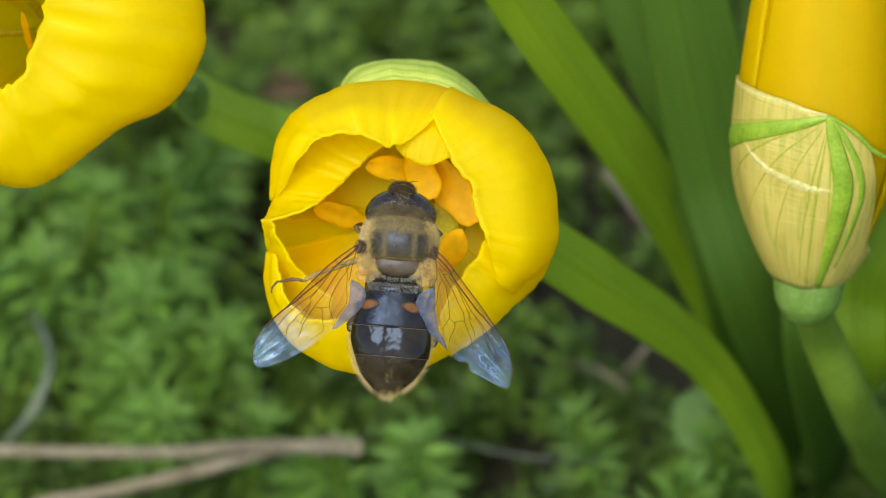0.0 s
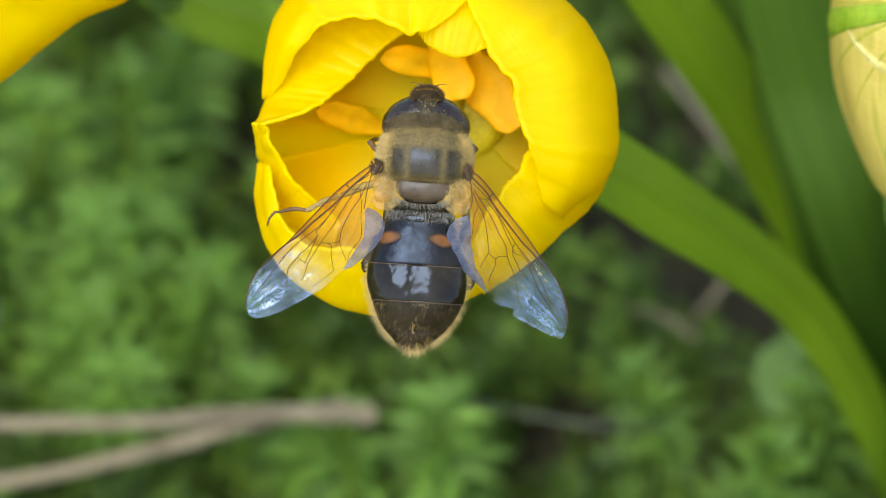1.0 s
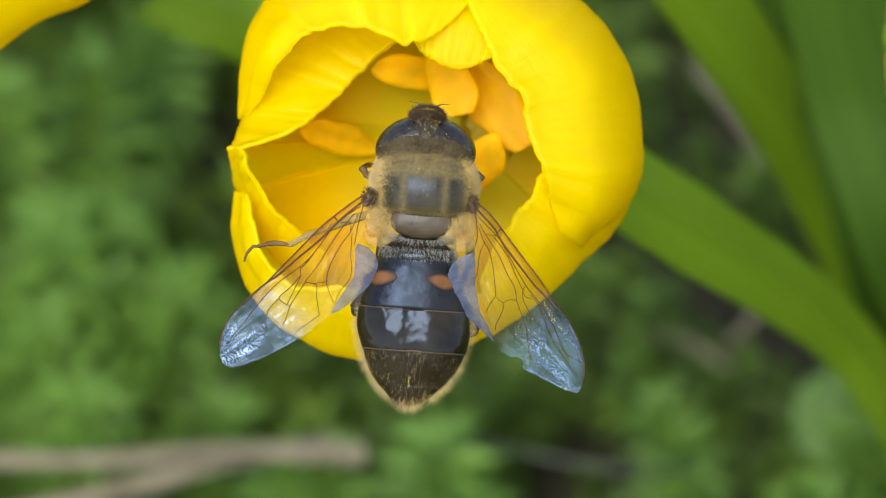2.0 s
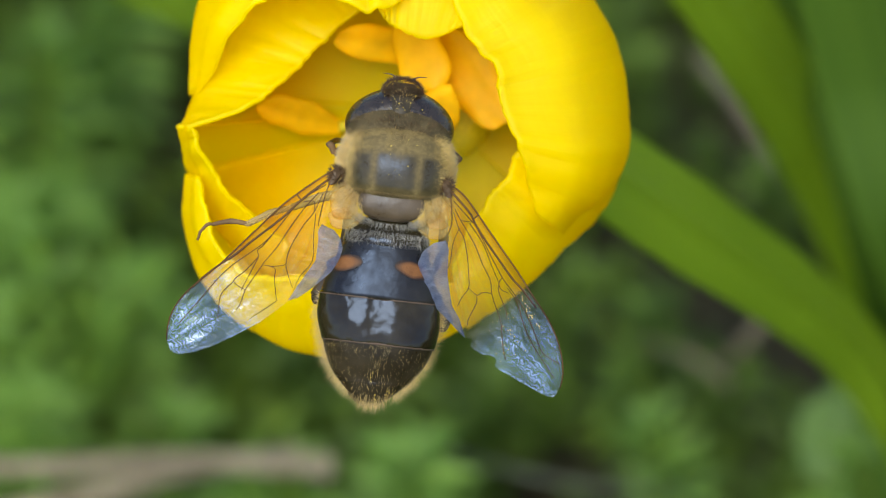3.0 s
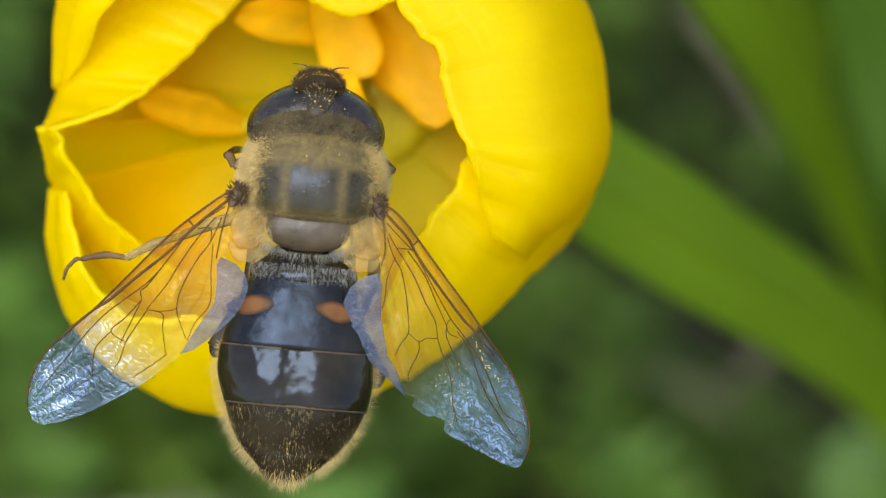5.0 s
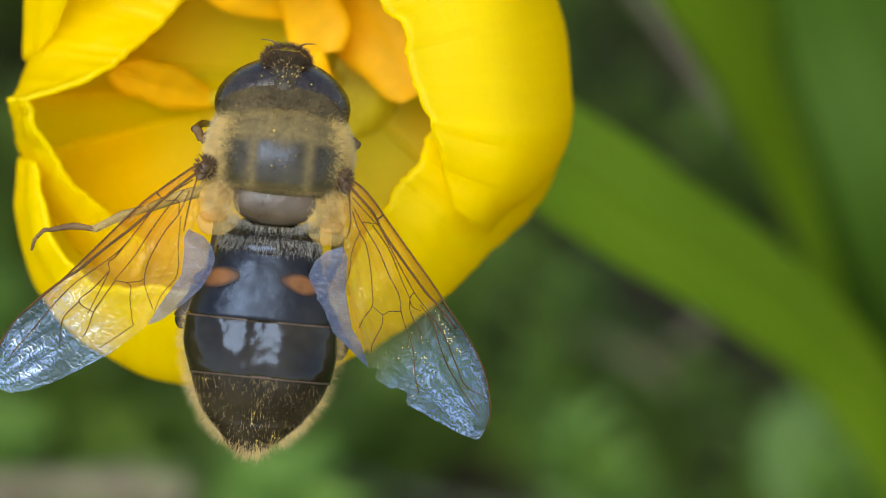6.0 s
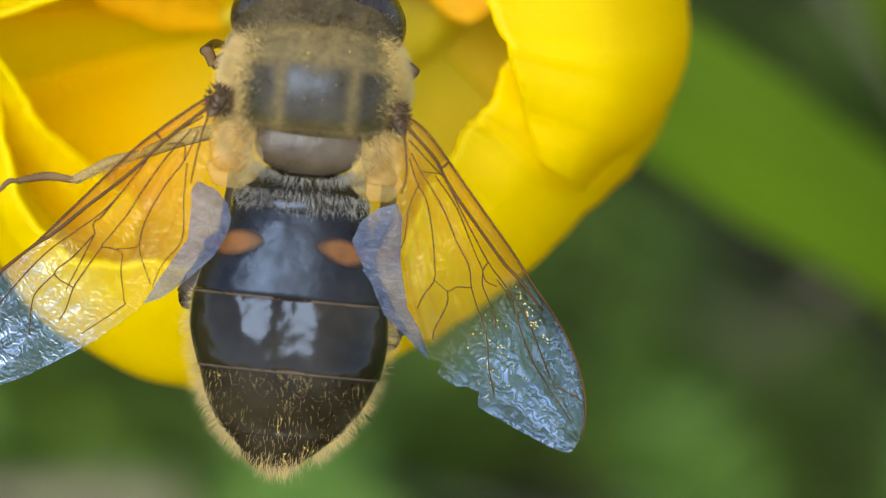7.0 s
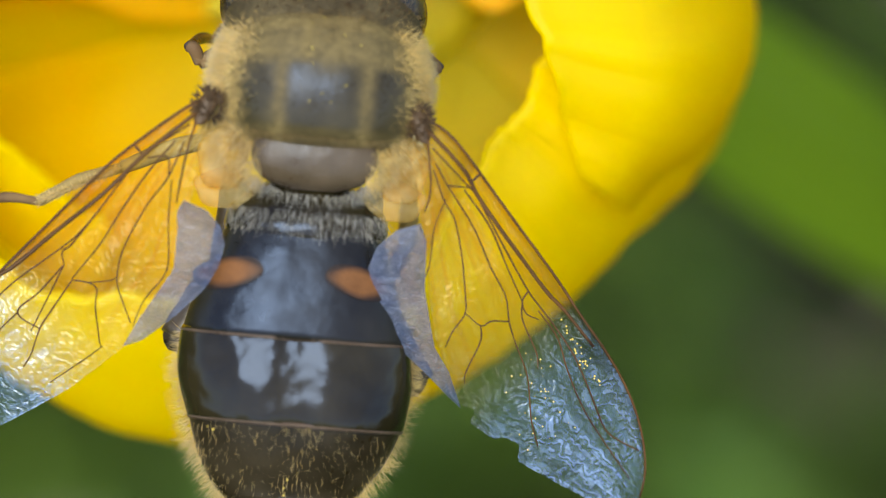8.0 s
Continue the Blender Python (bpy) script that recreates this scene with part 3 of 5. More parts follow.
def build_litter():
    g = over_ground
    foot = g(330, 800, 11)
    e = thing("dry_twig", SHEET @ Matrix.Translation(foot / 1000), "brown dry twig lying on the creeping plants", "twig", "fallen twigs")
    pts = [g(-260, 790, 12), g(-60, 796, 13), (g(120, 800, 15)), g(300, 800, 15), g(470, 790, 14), g(632, 793, 14)]
    rod("bark", [p - foot for p in pts], [0.36, 0.42, 0.46, 0.46, 0.5, 0.62], M_TWIG, e, "", 10, 40, 0.35)
    end, before = pts[-1] - foot, pts[-2] - foot
    way = (end - before).normalized()
    rod("broken_end", [end - way * 0.3, end + way * 0.15, end + way * 0.45], [0.6, 0.55, 0.3], M_WOOD, e, "pale broken end", 9, 6, 0.5)
    foot = g(250, 850, 11)
    e = thing("dry_twig", SHEET @ Matrix.Translation(foot / 1000), "brown dry twig lying across another twig", "twig", "fallen twigs")
    pts = [g(-120, 960, 8), g(60, 895, 10), g(200, 868, 12), g(340, 835, 13), g(470, 800, 13), g(600, 780, 13)]
    rod("bark", [p - foot for p in pts], [0.34, 0.42, 0.46, 0.5, 0.5, 0.55], M_TWIG, e, "", 10, 40, 0.35)
    end, before = pts[-1] - foot, pts[-2] - foot
    way = (end - before).normalized()
    rod("broken_end", [end - way * 0.3, end + way * 0.15, end + way * 0.4], [0.53, 0.5, 0.28], M_WOOD, e, "pale broken end", 9, 6, 0.5)
    foot = g(70, 700, 10)
    e = thing("dry_straw", SHEET @ Matrix.Translation(foot / 1000), "pale curved dry straw on the creeping plants", "straw", "dry straws")
    pts = [g(-30, 830, 9), g(20, 775, 13), g(62, 720, 16), g(88, 650, 17), g(78, 590, 15), g(40, 530, 10)]
    rod("stalk", [p - foot for p in pts], [0.3, 0.33, 0.35, 0.33, 0.3, 0.25], M_STRAW, e, "", 8, 36, 0.2)
    foot = g(900, 800, 9)
    e = thing("dry_straw", SHEET @ Matrix.Translation(foot / 1000), "thin brown dry straw between creeping plants", "straw", "dry straws")
    pts = [g(760, 770, 9), g(860, 795, 11), g(960, 812, 11), g(1060, 815, 9)]
    rod("stalk", [p - foot for p in pts], [0.09, 0.11, 0.11, 0.09], M_STRAW, e, "", 8, 24, 0.2)


    for pts, r in (([g(1070, 300, 11), g(1120, 365, 13), g(1170, 430, 13), g(1225, 500, 12), g(1270, 570, 9)], 0.34), ([g(1098, 668, 6), g(1125, 640, 10), g(1152, 604, 12)], 0.3), ([g(1000, 640, 7), g(1060, 655, 9), g(1110, 690, 8)], 0.2)):
        foot = pts[len(pts) // 2]
        e = thing("dry_straw", SHEET @ Matrix.Translation(foot / 1000), "dull brown dry stalk between the strap leaves", "straw", "dry straws")
        rod("stalk", [p - foot for p in pts], [r * 0.8, r, r * 0.8], M_TWIG, e, "", 8, 24, 0.3)
    foot = g(490, 165, 9)
    e = thing("dry_leaf", SHEET @ Matrix.Translation(foot / 1000), "curled brown dead leaf lying on the creeping plants", "leaf")

    def dead(a, b):
        s = 2 * a - 1
        w = 1.5 * sin(pi * min(1, 0.04 + 0.94 * b)) ** 0.8
        return Vector((-2.6 + 5.2 * b, 0.5 * sin(3 * b) + s * w * 0.75, 0.9 * s * s * w - 0.5 * b + 0.15 * noise.noise(Vector((a * 4, b * 5, 2)))))

    v, f, u = grid(dead, 10, 16)
    thicken(mesh_object("blade", v, f, M_DEAD, e, uvs=u), 0.12)
    foot = g(1245, 748, 13)
    e = thing("round_leaf", SHEET @ Matrix.Translation(foot / 1000), "round grey-green leaf among the creeping plants", "leaf")

    def disc(a, b):
        g_ = 2 * pi * a
        k = 2.35 * b * (1 + 0.05 * sin(3 * g_ + 1))
        return Vector((k * cos(g_), k * sin(g_), 0.25 * b * b + 0.1 * noise.noise(Vector((cos(g_) * b * 2, sin(g_) * b * 2, 4)))))

    v, f, u = grid(disc, 32, 8, True)
    thicken(mesh_object("blade", v, f, M_ROUND, e, uvs=u), 0.18)
    root = g(1250, 790, -1) - foot
    rod("stalk", [root, root * 0.5 + Vector((0, -0.3, 0)), Vector((0, 0, 0))], [0.25, 0.22, 0.18], M_STEM, e, "", 6, 12)


# ---------------------------------------------------------------- blossoms
def frame_on(axis, origin):
    """A pose with z along the axis and x to the right of the sheet, on the sheet's axes in mm."""
    n = Vector(axis).normalized()
    e1 = (Vector((1, 0, 0)) - n * n.x).normalized()
    e2 = n.cross(e1)
    m = Matrix((e1, e2, n)).transposed().to_4x4()
    m.translation = Vector(origin) / 1000
    return m


def tepal_shape(phi, half, R, L, rim, seed, r0=1.6, bulge=0.6, tip=0.1, wave=0.5):
    """One cupped tepal of an upright goblet, z along the goblet's axis. rim: how far the lip draws in."""
    ph, hw = radians(phi), radians(half)

    def at(a, b):
        s = 2 * a - 1
        t = b * (1 - tip * abs(s) ** 2.6)
        g = 0.62 + 0.38 * sin(pi * min(1.0, 0.15 + 0.75 * b))
        if t < bulge:
            r = r0 + (R - r0) * sin(pi / 2 * t / bulge) ** 0.85
        else:
            x = (t - bulge) / (1 - bulge)
            r = R * (1 - (1 - rim) * x ** 1.5)
        w = noise.noise(Vector((s * 1.4 + seed * 7.3, t * 2.2, seed)))
        w2 = noise.noise(Vector((s * 3.5 + seed * 3.1, t * 4.0, seed + 9)))
        r += wave * t * t * (w * 1.6 + w2 * 0.5) - 0.35 * t * s * s
        ang = ph + hw * s * g
        return (r * cos(ang), r * sin(ang), L * t)

    return grid(at, 26, 34)


def lipped_tepal(base, bulge, rim, seed, puff=0.25, wave=0.16, depth=0.0, folds=()):
    """A cupped tepal between its foot, the line of its widest girth and the line of its lip (board places)."""
    girth, lip = [board(*p) for p in bulge], [board(*p) for p in rim]

    def at(a, b):
        m, e = curve_at(girth, a), curve_at(lip, a)
        out = Vector((m.x - base.x, m.y - base.y, 0))
        out = out.normalized() if out.length > 0.01 else Vector((1, 0, 0))
        foot = base + out * 1.3
        p1 = foot.lerp(m, 0.42) + out * 1.9 + Vector((0, 0, -0.6 - depth))
        turn = m.lerp(e, 0.5) + out * 0.3 * puff * (m - e).length + Vector((0, 0, puff * 0.9 * (m - e).length))
        p = curve_at([foot, p1, m, turn, e], b)
        f = max(0.0, b - 0.25) / 0.75
        nz = noise.noise(Vector((a * 4.5 + seed * 5.1, b * 3.0, seed)))
        n2 = noise.noise(Vector((a * 13 + seed * 2.3, b * 5.0, seed + 4)))
        n3 = noise.noise(Vector((a * 26, b * 2.2, seed + 8)))
        w = wave * f * (1.7 * nz + 1.15 * n2) + 0.7 * min(wave, 0.14) * f * n3 + 0.1 * f ** 4 * noise.noise(Vector((a * 34, seed, 2.0)))
        for at_, deep, wide in folds:
            x = (a - at_ - 0.12 * (b - 0.7) + 0.02 * nz) / wide
            w += deep * f * (0.45 * exp(-(x - 1.6) ** 2) - exp(-x * x))
        return p + out * w + Vector((0, 0, w * 0.9))

    return grid(at, 56, 44)


def anther(parent, inv, a, b, width, held=True):
    """A broad two-lobed anther between two board places, on a filament from the foot of the goblet."""
    p0, p1 = (inv @ (board(*a) / 1000)) * 1000, (inv @ (board(*b) / 1000)) * 1000
    if held:
        rod("filament", [(0, 0, 0.5), p0 * 0.5 + Vector((0, 0, 0.8)), p0], [0.4, 0.32, 0.25], M_FILAMENT, parent, "yellow-green filament", 6, 10)
    way = (p1 - p0).normalized()
    side = way.cross(Vector((0, 0, 1))).normalized() * width * 0.15
    up = side.cross(way).normalized()
    up = up if up.z > 0 else -up

    def at(a, t):
        # flat and broad, with a shallow furrow along it and a curled tip
        ang, x = 2 * pi * a, sin(pi * min(1, 0.05 + 0.93 * t)) ** 0.4
        w = width * 0.5 * x * (0.75 + 0.35 * t + 0.25 * noise.noise(Vector((t * 3, p0.x, p0.y))))
        c, s = cos(ang), sin(ang)
        h = width * 0.11 * x * s - (0.1 * width * x * exp(-(c / 0.25) ** 2) if s > 0 else 0)
        return p0.lerp(p1, t) + side.normalized() * w * c + up * (h + 0.22 * width * (t - 0.5) * c - 0.25 * t * t)

    v, f, u = grid(at, 20, 18, True)
    return mesh_object("anther", v, f, M_ANTHER, parent, "orange pollen-dusted anther", uvs=u)


def blossom(label, axis, base, sheets, anthers, stem, heart=2.6, petal=M_PETAL, group="yellow goblet flowers"):
    """A yellow goblet flower: tepals (sheets on the board's axes), anthers, a style and a stem to the soil."""
    m = frame_on(axis, base)
    e = thing("yellow_flower", SHEET @ m, label, "flower", group)
    inv = m.inverted()
    for v, f, u in sheets:
        v = [tuple((inv @ (Vector(p) / 1000)) * 1000) for p in v]
        thicken(mesh_object("tepal", v, f, petal, e, uvs=u), 0.2)
    for args in anthers:
        anther(e, inv, *args)
    v, f, u = tube([(0, 0, -1.0), (0, 0, 0.0), (0, 0, 0.9), (0, 0, 1.2)], [0.8, heart, heart * 0.8, 0.1], 20, 14)
    mesh_object("heart", v, f, M_HEART, e, "olive green heart of the flower", uvs=u)
    rod("style", [(0, 0, 0.5), (0.3, 0.2, 3), (0.2, -0.2, 6)], [0.5, 0.45, 0.5], M_FILAMENT, e, "yellow-green style", 8, 12)
    pts = [(inv @ (Vector(p) / 1000)) * 1000 for p in stem]
    rod("stem", pts, [1.5, 1.5, 1.6, 1.7], M_STEM, e, "smooth pale green stem", 12, 30)
    return e, m


def build_main_blossom():
    axis = Vector((-0.2, -0.1, 0.97)).normalized()
    base = board(765, 380, -15.5)
    ahead = lambda pts: [(u, v, z + 2.5) for u, v, z in pts]
    lt = lambda g, r, *a, **k: lipped_tepal(base, ahead(g), ahead(r), *a, **k)
    sheets = [
        # broad one with the rolled lip
        lt([(800, 160, -13), (905, 207, -13), (966, 285, -13), (985, 370, -13), (976, 455, -13), (906, 520, -12.5)],
           [(762, 200, -8), (797, 277, -7), (834, 327, -6.5), (841, 372, -6.5), (860, 425, -6.5), (880, 500, -8.5)], 1, 0.24, folds=((0.28, 0.08, 0.03), (0.47, 0.1, 0.035), (0.68, 0.08, 0.03), (0.85, 0.08, 0.03))),
        # upper one
        lt([(485, 354, -12.5), (487, 290, -12.5), (507, 225, -13), (555, 182, -13), (625, 153, -13), (700, 144, -13), (770, 151, -13), (830, 173, -13)],
           [(487, 356, -12), (522, 292, -9), (558, 248, -7.5), (578, 241, -7.5), (630, 237, -7), (684, 258, -7), (712, 255, -7.2), (745, 235, -8)], 2, 0.2, folds=((0.3, 0.12, 0.03), (0.52, 0.2, 0.03), (0.7, 0.14, 0.025))),
        # lower one, wide open, its broad lip turned towards the sky
        lt([(815, 612, -12.5), (745, 648, -13), (660, 659, -13), (595, 648, -13), (535, 614, -13), (496, 565, -13), (476, 500, -13), (481, 444, -12.5)],
           [(790, 575, -9.0), (735, 585, -8.6), (660, 576, -8.6), (600, 568, -8.8), (545, 563, -9.2), (512, 538, -9.6), (494, 490, -9.8), (486, 449, -10.5)], 3, 0.16, 0.12, folds=((0.4, 0.1, 0.03), (0.7, 0.1, 0.03))),
        # hanging inner lobe
        lt([(670, 170, -14), (755, 155, -14), (860, 190, -14)], [(692, 240, -9), (712, 274, -8.3), (755, 292, -8.0), (806, 276, -8.3)], 4, 0.25, 0.05),
        # folded one at the side
        lt([(475, 393, -11), (483, 366, -12.5), (492, 325, -13), (522, 265, -13.5), (585, 218, -14), (660, 195, -14.5)],
           [(478, 391, -9.5), (538, 371, -9.5), (585, 341, -10.5), (622, 308, -11.5), (655, 276, -12), (690, 255, -12.5)], 5, 0.12, 0.12),
        lt([(585, 585, -16), (540, 545, -15.5), (505, 495, -15), (484, 446, -13.5), (476, 416, -12), (471, 389, -10.5)],
           [(590, 530, -12.5), (548, 497, -11.5), (515, 461, -10.5), (491, 418, -9.8), (484, 399, -9.5), (476, 388, -9.5)], 6, 0.14, 0.1),
        # the one below the broad lip
        lt([(982, 420, -15), (958, 492, -14.5), (907, 541, -13.5), (850, 590, -13), (795, 628, -12.5)],
           [(872, 400, -9.5), (856, 432, -8.5), (832, 468, -8), (806, 505, -8), (780, 560, -8)], 7, 0.2),
    ]
    anthers = [((748, 308, -13), (654, 292, -10.5), 1.9), ((728, 258, -12), (758, 350, -10), 2.6), ((756, 276, -13), (842, 392, -11), 2.8),
               ((650, 396, -14), (564, 369, -11), 1.7)]
    stem = [base + Vector((0, 0, 0.5)), board(785, 370, -28), board(830, 350, -54), over_ground(840, 380, -4)]
    e, m = blossom("open yellow goblet flower with a fly on its rim", axis, base, sheets, anthers, stem)
    v, f, u = lipped_tepal(base, [(602, 166, -17), (632, 126, -17), (690, 114, -17), (765, 116, -17), (825, 145, -17), (872, 197, -17)],
                           [(615, 190, -13.6), (648, 162, -13.2), (700, 150, -13), (765, 156, -13), (815, 178, -13.4), (852, 212, -14)], 8, 0.3, 0.1)
    inv = m.inverted()
    v = [tuple((inv @ (Vector(p) / 1000)) * 1000) for p in v]
    u = [(q * 0.6, p) for p, q in u]
    thicken(mesh_object("spathe", v, f, M_SHEATH_GREEN, e, "green and white striped bract behind the tepals", uvs=u), 0.15)
    loose = anther(e, inv, (775, 478, -12.5), (818, 418, -9.5), 2.2, False)
    return e, m, loose


def build_left_blossom():
    axis = Vector((-0.2, 0.1, 0.97)).normalized()
    base = board(110, 60, -33)
    lt = lambda *a, **k: lipped_tepal(base, *a, **k)
    sheets = [
        lt([(335, -70, -14), (361, 20, -14), (354, 100, -14), (302, 185, -14), (212, 230, -13.5), (130, 290, -14), (62, 331, -14), (-20, 322, -14), (-120, 250, -14)],
           [(170, -130, -9), (105, -40, -8), (74, 20, -7), (56, 80, -7), (45, 125, -7), (20, 145, -7), (0, 158, -7), (-50, 180, -7), (-110, 190, -8)], 11, 0.2, 0.5, folds=((0.2, 0.3, 0.02), (0.41, 0.16, 0.03))),
        lt([(-110, 270, -14), (-180, 160, -14), (-190, 0, -14), (-120, -120, -14)], [(-100, 195, -8), (-150, 110, -8), (-150, 0, -8), (-80, -90, -8)], 13, 0.2),
        lt([(-140, -90, -14), (0, -200, -14), (150, -215, -14), (280, -150, -14), (345, -40, -14)], [(-90, -70, -8), (0, -130, -8), (90, -140, -8), (150, -110, -8), (180, -60, -9)], 14, 0.2),
    ]
    anthers = [((56, 90, -18), (38, 28, -13), 0.55), ((-30, 60, -17), (-70, 20, -12), 0.6), ((20, -40, -17), (0, -80, -12), 0.6)]
    stem = [base + Vector((0, 0, 1)), board(140, 75, -42), board(200, 100, -60), over_ground(230, 130, -4)]
    blossom("open yellow goblet flower leaning aside on its stem", axis, base, sheets, anthers, stem)
    # a pale shoot tip that stands behind it
    foot = over_ground(345, 150, -1)
    e = thing("leaf_shoot", SHEET @ Matrix.Translation(foot / 1000), "pale blue-green shoot tip standing behind a flower", "plant")
    pts = [foot * 0, board(342, 190, -50) - foot, board(338, 165, -36) - foot, board(336, 150, -30) - foot]
    rod("stalk", pts, [0.9, 1.0, 1.3, 0.5], M_OVARY, e, "", 10, 20)


def build_side_blossom():
    axis = Vector((0.06, 0.93, 0.36)).normalized()
    base = board(1432, 490, -22)
    m0 = frame_on(axis, base)
    sheets = []
    for k, (phi, R, L) in enumerate(((-90, 5.7, 35), (30, 5.8, 36), (150, 5.8, 36), (-30, 5.3, 35), (90, 5.3, 35), (210, 5.3, 35))):
        v, f, u = tepal_shape(phi, 60 if k < 3 else 50, R, L, 0.5, 21 + k, r0=2.2, bulge=0.34, wave=0.35)
        sheets.append(([tuple((m0 @ (Vector(p) / 1000)) * 1000) for p in v], f, u))
    stem = [base - axis * 1.5, board(1452, 590, -30), board(1520, 740, -42), over_ground(1600, 880, -4)]
    e, m = blossom("half-closed yellow flower in a papery striped sheath", axis, base, sheets, [], stem, 1.8, M_PETAL_DEEP)

    heights = [0.30, 0.34, 0.39, 0.42, 0.43, 0.43, 0.415, 0.355, 0.09, 0.07, 0.08, 0.2, 0.3]

    def radius(t, a):
        return 2.4 + 3.75 * sin(pi / 2 * min(1, max(0, t) / 0.3)) ** 0.85 - 2.2 * max(0, t - 0.3) + 0.25 * noise.noise(Vector((a * 12, t * 6, 2)))

    def place(a, t, lift=0.0):
        r = radius(t, a) + lift
        ang = radians(-90 + 350 * (a - 0.5))
        return Vector((r * cos(ang), r * sin(ang), 35 * t))

    def at(a, b):
        x = a * (len(heights) - 1)
        k = min(int(x), len(heights) - 2)
        f = x - k
        f = f * f * (3 - 2 * f)
        return place(a, b * (heights[k] + (heights[k + 1] - heights[k]) * f))

    v, f, u = grid(at, 72, 24)
    sp = thicken(mesh_object("spathe", v, f, M_SHEATH, e, "papery tan bract with green ribs", uvs=u), 0.15)

    def ribbon(name, pts, widths, mat, label, high=0.1, lift=0.09):
        """A flat raised band along the sheath; pts as (round it, along it), half widths in mm."""
        line = [Vector((p[0], p[1], 0)) for p in pts]

        def on(x, y):
            c = curve_at(line, y)
            d = curve_at(line, min(1, y + 0.01)) - curve_at(line, max(0, y - 0.01))
            d = Vector((d.x * 35, d.y * 35, 0)).normalized()
            k = y * (len(widths) - 1)
            i = min(int(k), len(widths) - 2)
            w = widths[i] + (widths[i + 1] - widths[i]) * (k - i)
            s = 2 * x - 1
            return place(c.x - d.y * s * w / 35, c.y + d.x * s * w / 35, lift + high * min(1, w * 3) * (1 - s * s) - 0.04 * abs(s))

        g = grid(on, 8, 26)
        return thicken(mesh_object(name, g[0], g[1], mat, sp, label, uvs=g[2]), 0.05)

    tip = (0.512, 0.408)
    ribbon("rib", [tip, (0.46, 0.388), (0.37, 0.352), (0.30, 0.318), (0.245, 0.288)], [0.15, 0.4, 0.6, 0.72, 0.8], M_RIB, "fresh green rib")
    ribbon("rib", [tip, (0.52, 0.37), (0.536, 0.31), (0.546, 0.25), (0.541, 0.15), (0.532, 0.0)], [0.28, 0.42, 0.6, 0.68, 0.64, 0.5], M_RIB, "fresh green rib")
    ribbon("rib", [tip, (0.542, 0.365), (0.572, 0.30), (0.585, 0.235), (0.578, 0.15), (0.57, 0.06)], [0.1, 0.2, 0.26, 0.26, 0.22, 0.1], M_RIB, "fresh green rib", 0.06)
    ribbon("rib", [tip, (0.56, 0.375), (0.605, 0.33), (0.65, 0.30)], [0.1, 0.16, 0.16, 0.1], M_RIB, "fresh green rib", 0.05)
    for a, t, w in ((0.27, 0.21, 0.08), (0.33, 0.15, 0.05), (0.40, 0.10, 0.05), (0.46, 0.03, 0.07), (0.485, 0.02, 0.11), (0.525, 0.10, 0.05), (0.27, 0.335, 0.07)):
        bow = (0.512 + (a - 0.512) * 0.55, 0.408 + (t - 0.408) * 0.42)
        ribbon("rib", [(tip[0] + (a - tip[0]) * 0.12, tip[1] + (t - tip[1]) * 0.09), bow, (a, t)], [0.02, w, w * 0.4], M_LINE, "fine green line", 0.03, 0.085)
    # the fold's highlight, painted as a band of paler colour
    ribbon("fold", [(0.325, 0.318), (0.36, 0.298), (0.40, 0.276), (0.452, 0.26), (0.5, 0.251), (0.525, 0.252)], [0.1, 0.25, 0.36, 0.4, 0.3, 0.1], M_FOLD, "crease across the bract, its highlight painted pale", 0.05, 0.06)
    ribbon("hem", [(0.22, 0.405), (0.30, 0.418), (0.40, 0.424), (0.47, 0.416), tip], [0.1, 0.14, 0.14, 0.14, 0.1], M_FOLD, "thin pale hem", 0.04, 0.06)
    v, f, u = tube([(0, 0, -3.0), (0, 0, -1.8), (0, 0, 0.2), (0, 0, 1.6)], [1.5, 2.3, 2.6, 2.4], 18, 14)
    mesh_object("ovary", v, f, M_OVARY, e, "pale green ovary below the sheath", uvs=u)

# ---------------------------------------------------------------- the fly
# its own axes, mm: x to its side, y ahead, z up from its back; the origin lies between the wing roots
def shiny(name, base, second, scale, rough, coat=0.0, spec=0.5, dents=0.0, tint=(1.0, 1.0, 1.0)):
    m, nt, nodes, p = nodes_of(name)
    a = noise_node(nt, scale, 5)
    b = noise_node(nt, scale * 7, 3)
    col = ramp(nt, a.outputs["Fac"], [(0.3, base), (0.7, second)])
    link(nt, col, p.inputs["Base Color"])
    r = nodes.new("ShaderNodeMapRange")
    link(nt, mix(nt, 0.3, a.outputs["Fac"], b.outputs["Fac"]), r.inputs["Value"])
    r.inputs["From Min"].default_value, r.inputs["From Max"].default_value = 0.35, 0.65
    r.inputs["To Min"].default_value, r.inputs["To Max"].default_value = rough * 0.6, rough * 1.4
    link(nt, r.outputs["Result"], p.inputs["Roughness"])
    p.inputs["Specular IOR Level"].default_value = spec
    p.inputs["Coat Weight"].default_value, p.inputs["Coat Roughness"].default_value = coat, 0.12
    fine = bump(nt, b.outputs["Fac"], 0.25, 0.00006)
    link(nt, fine, p.inputs["Normal"])
    if dents:
        low = bump(nt, noise_node(nt, 650, 2).outputs["Fac"], dents, 0.00035)
        link(nt, low, fine.node.inputs["Normal"])
    # tint puts the blue of a sky reflection into the gloss colour
    p.inputs["Specular Tint"].default_value = (*tint, 1)
    return m


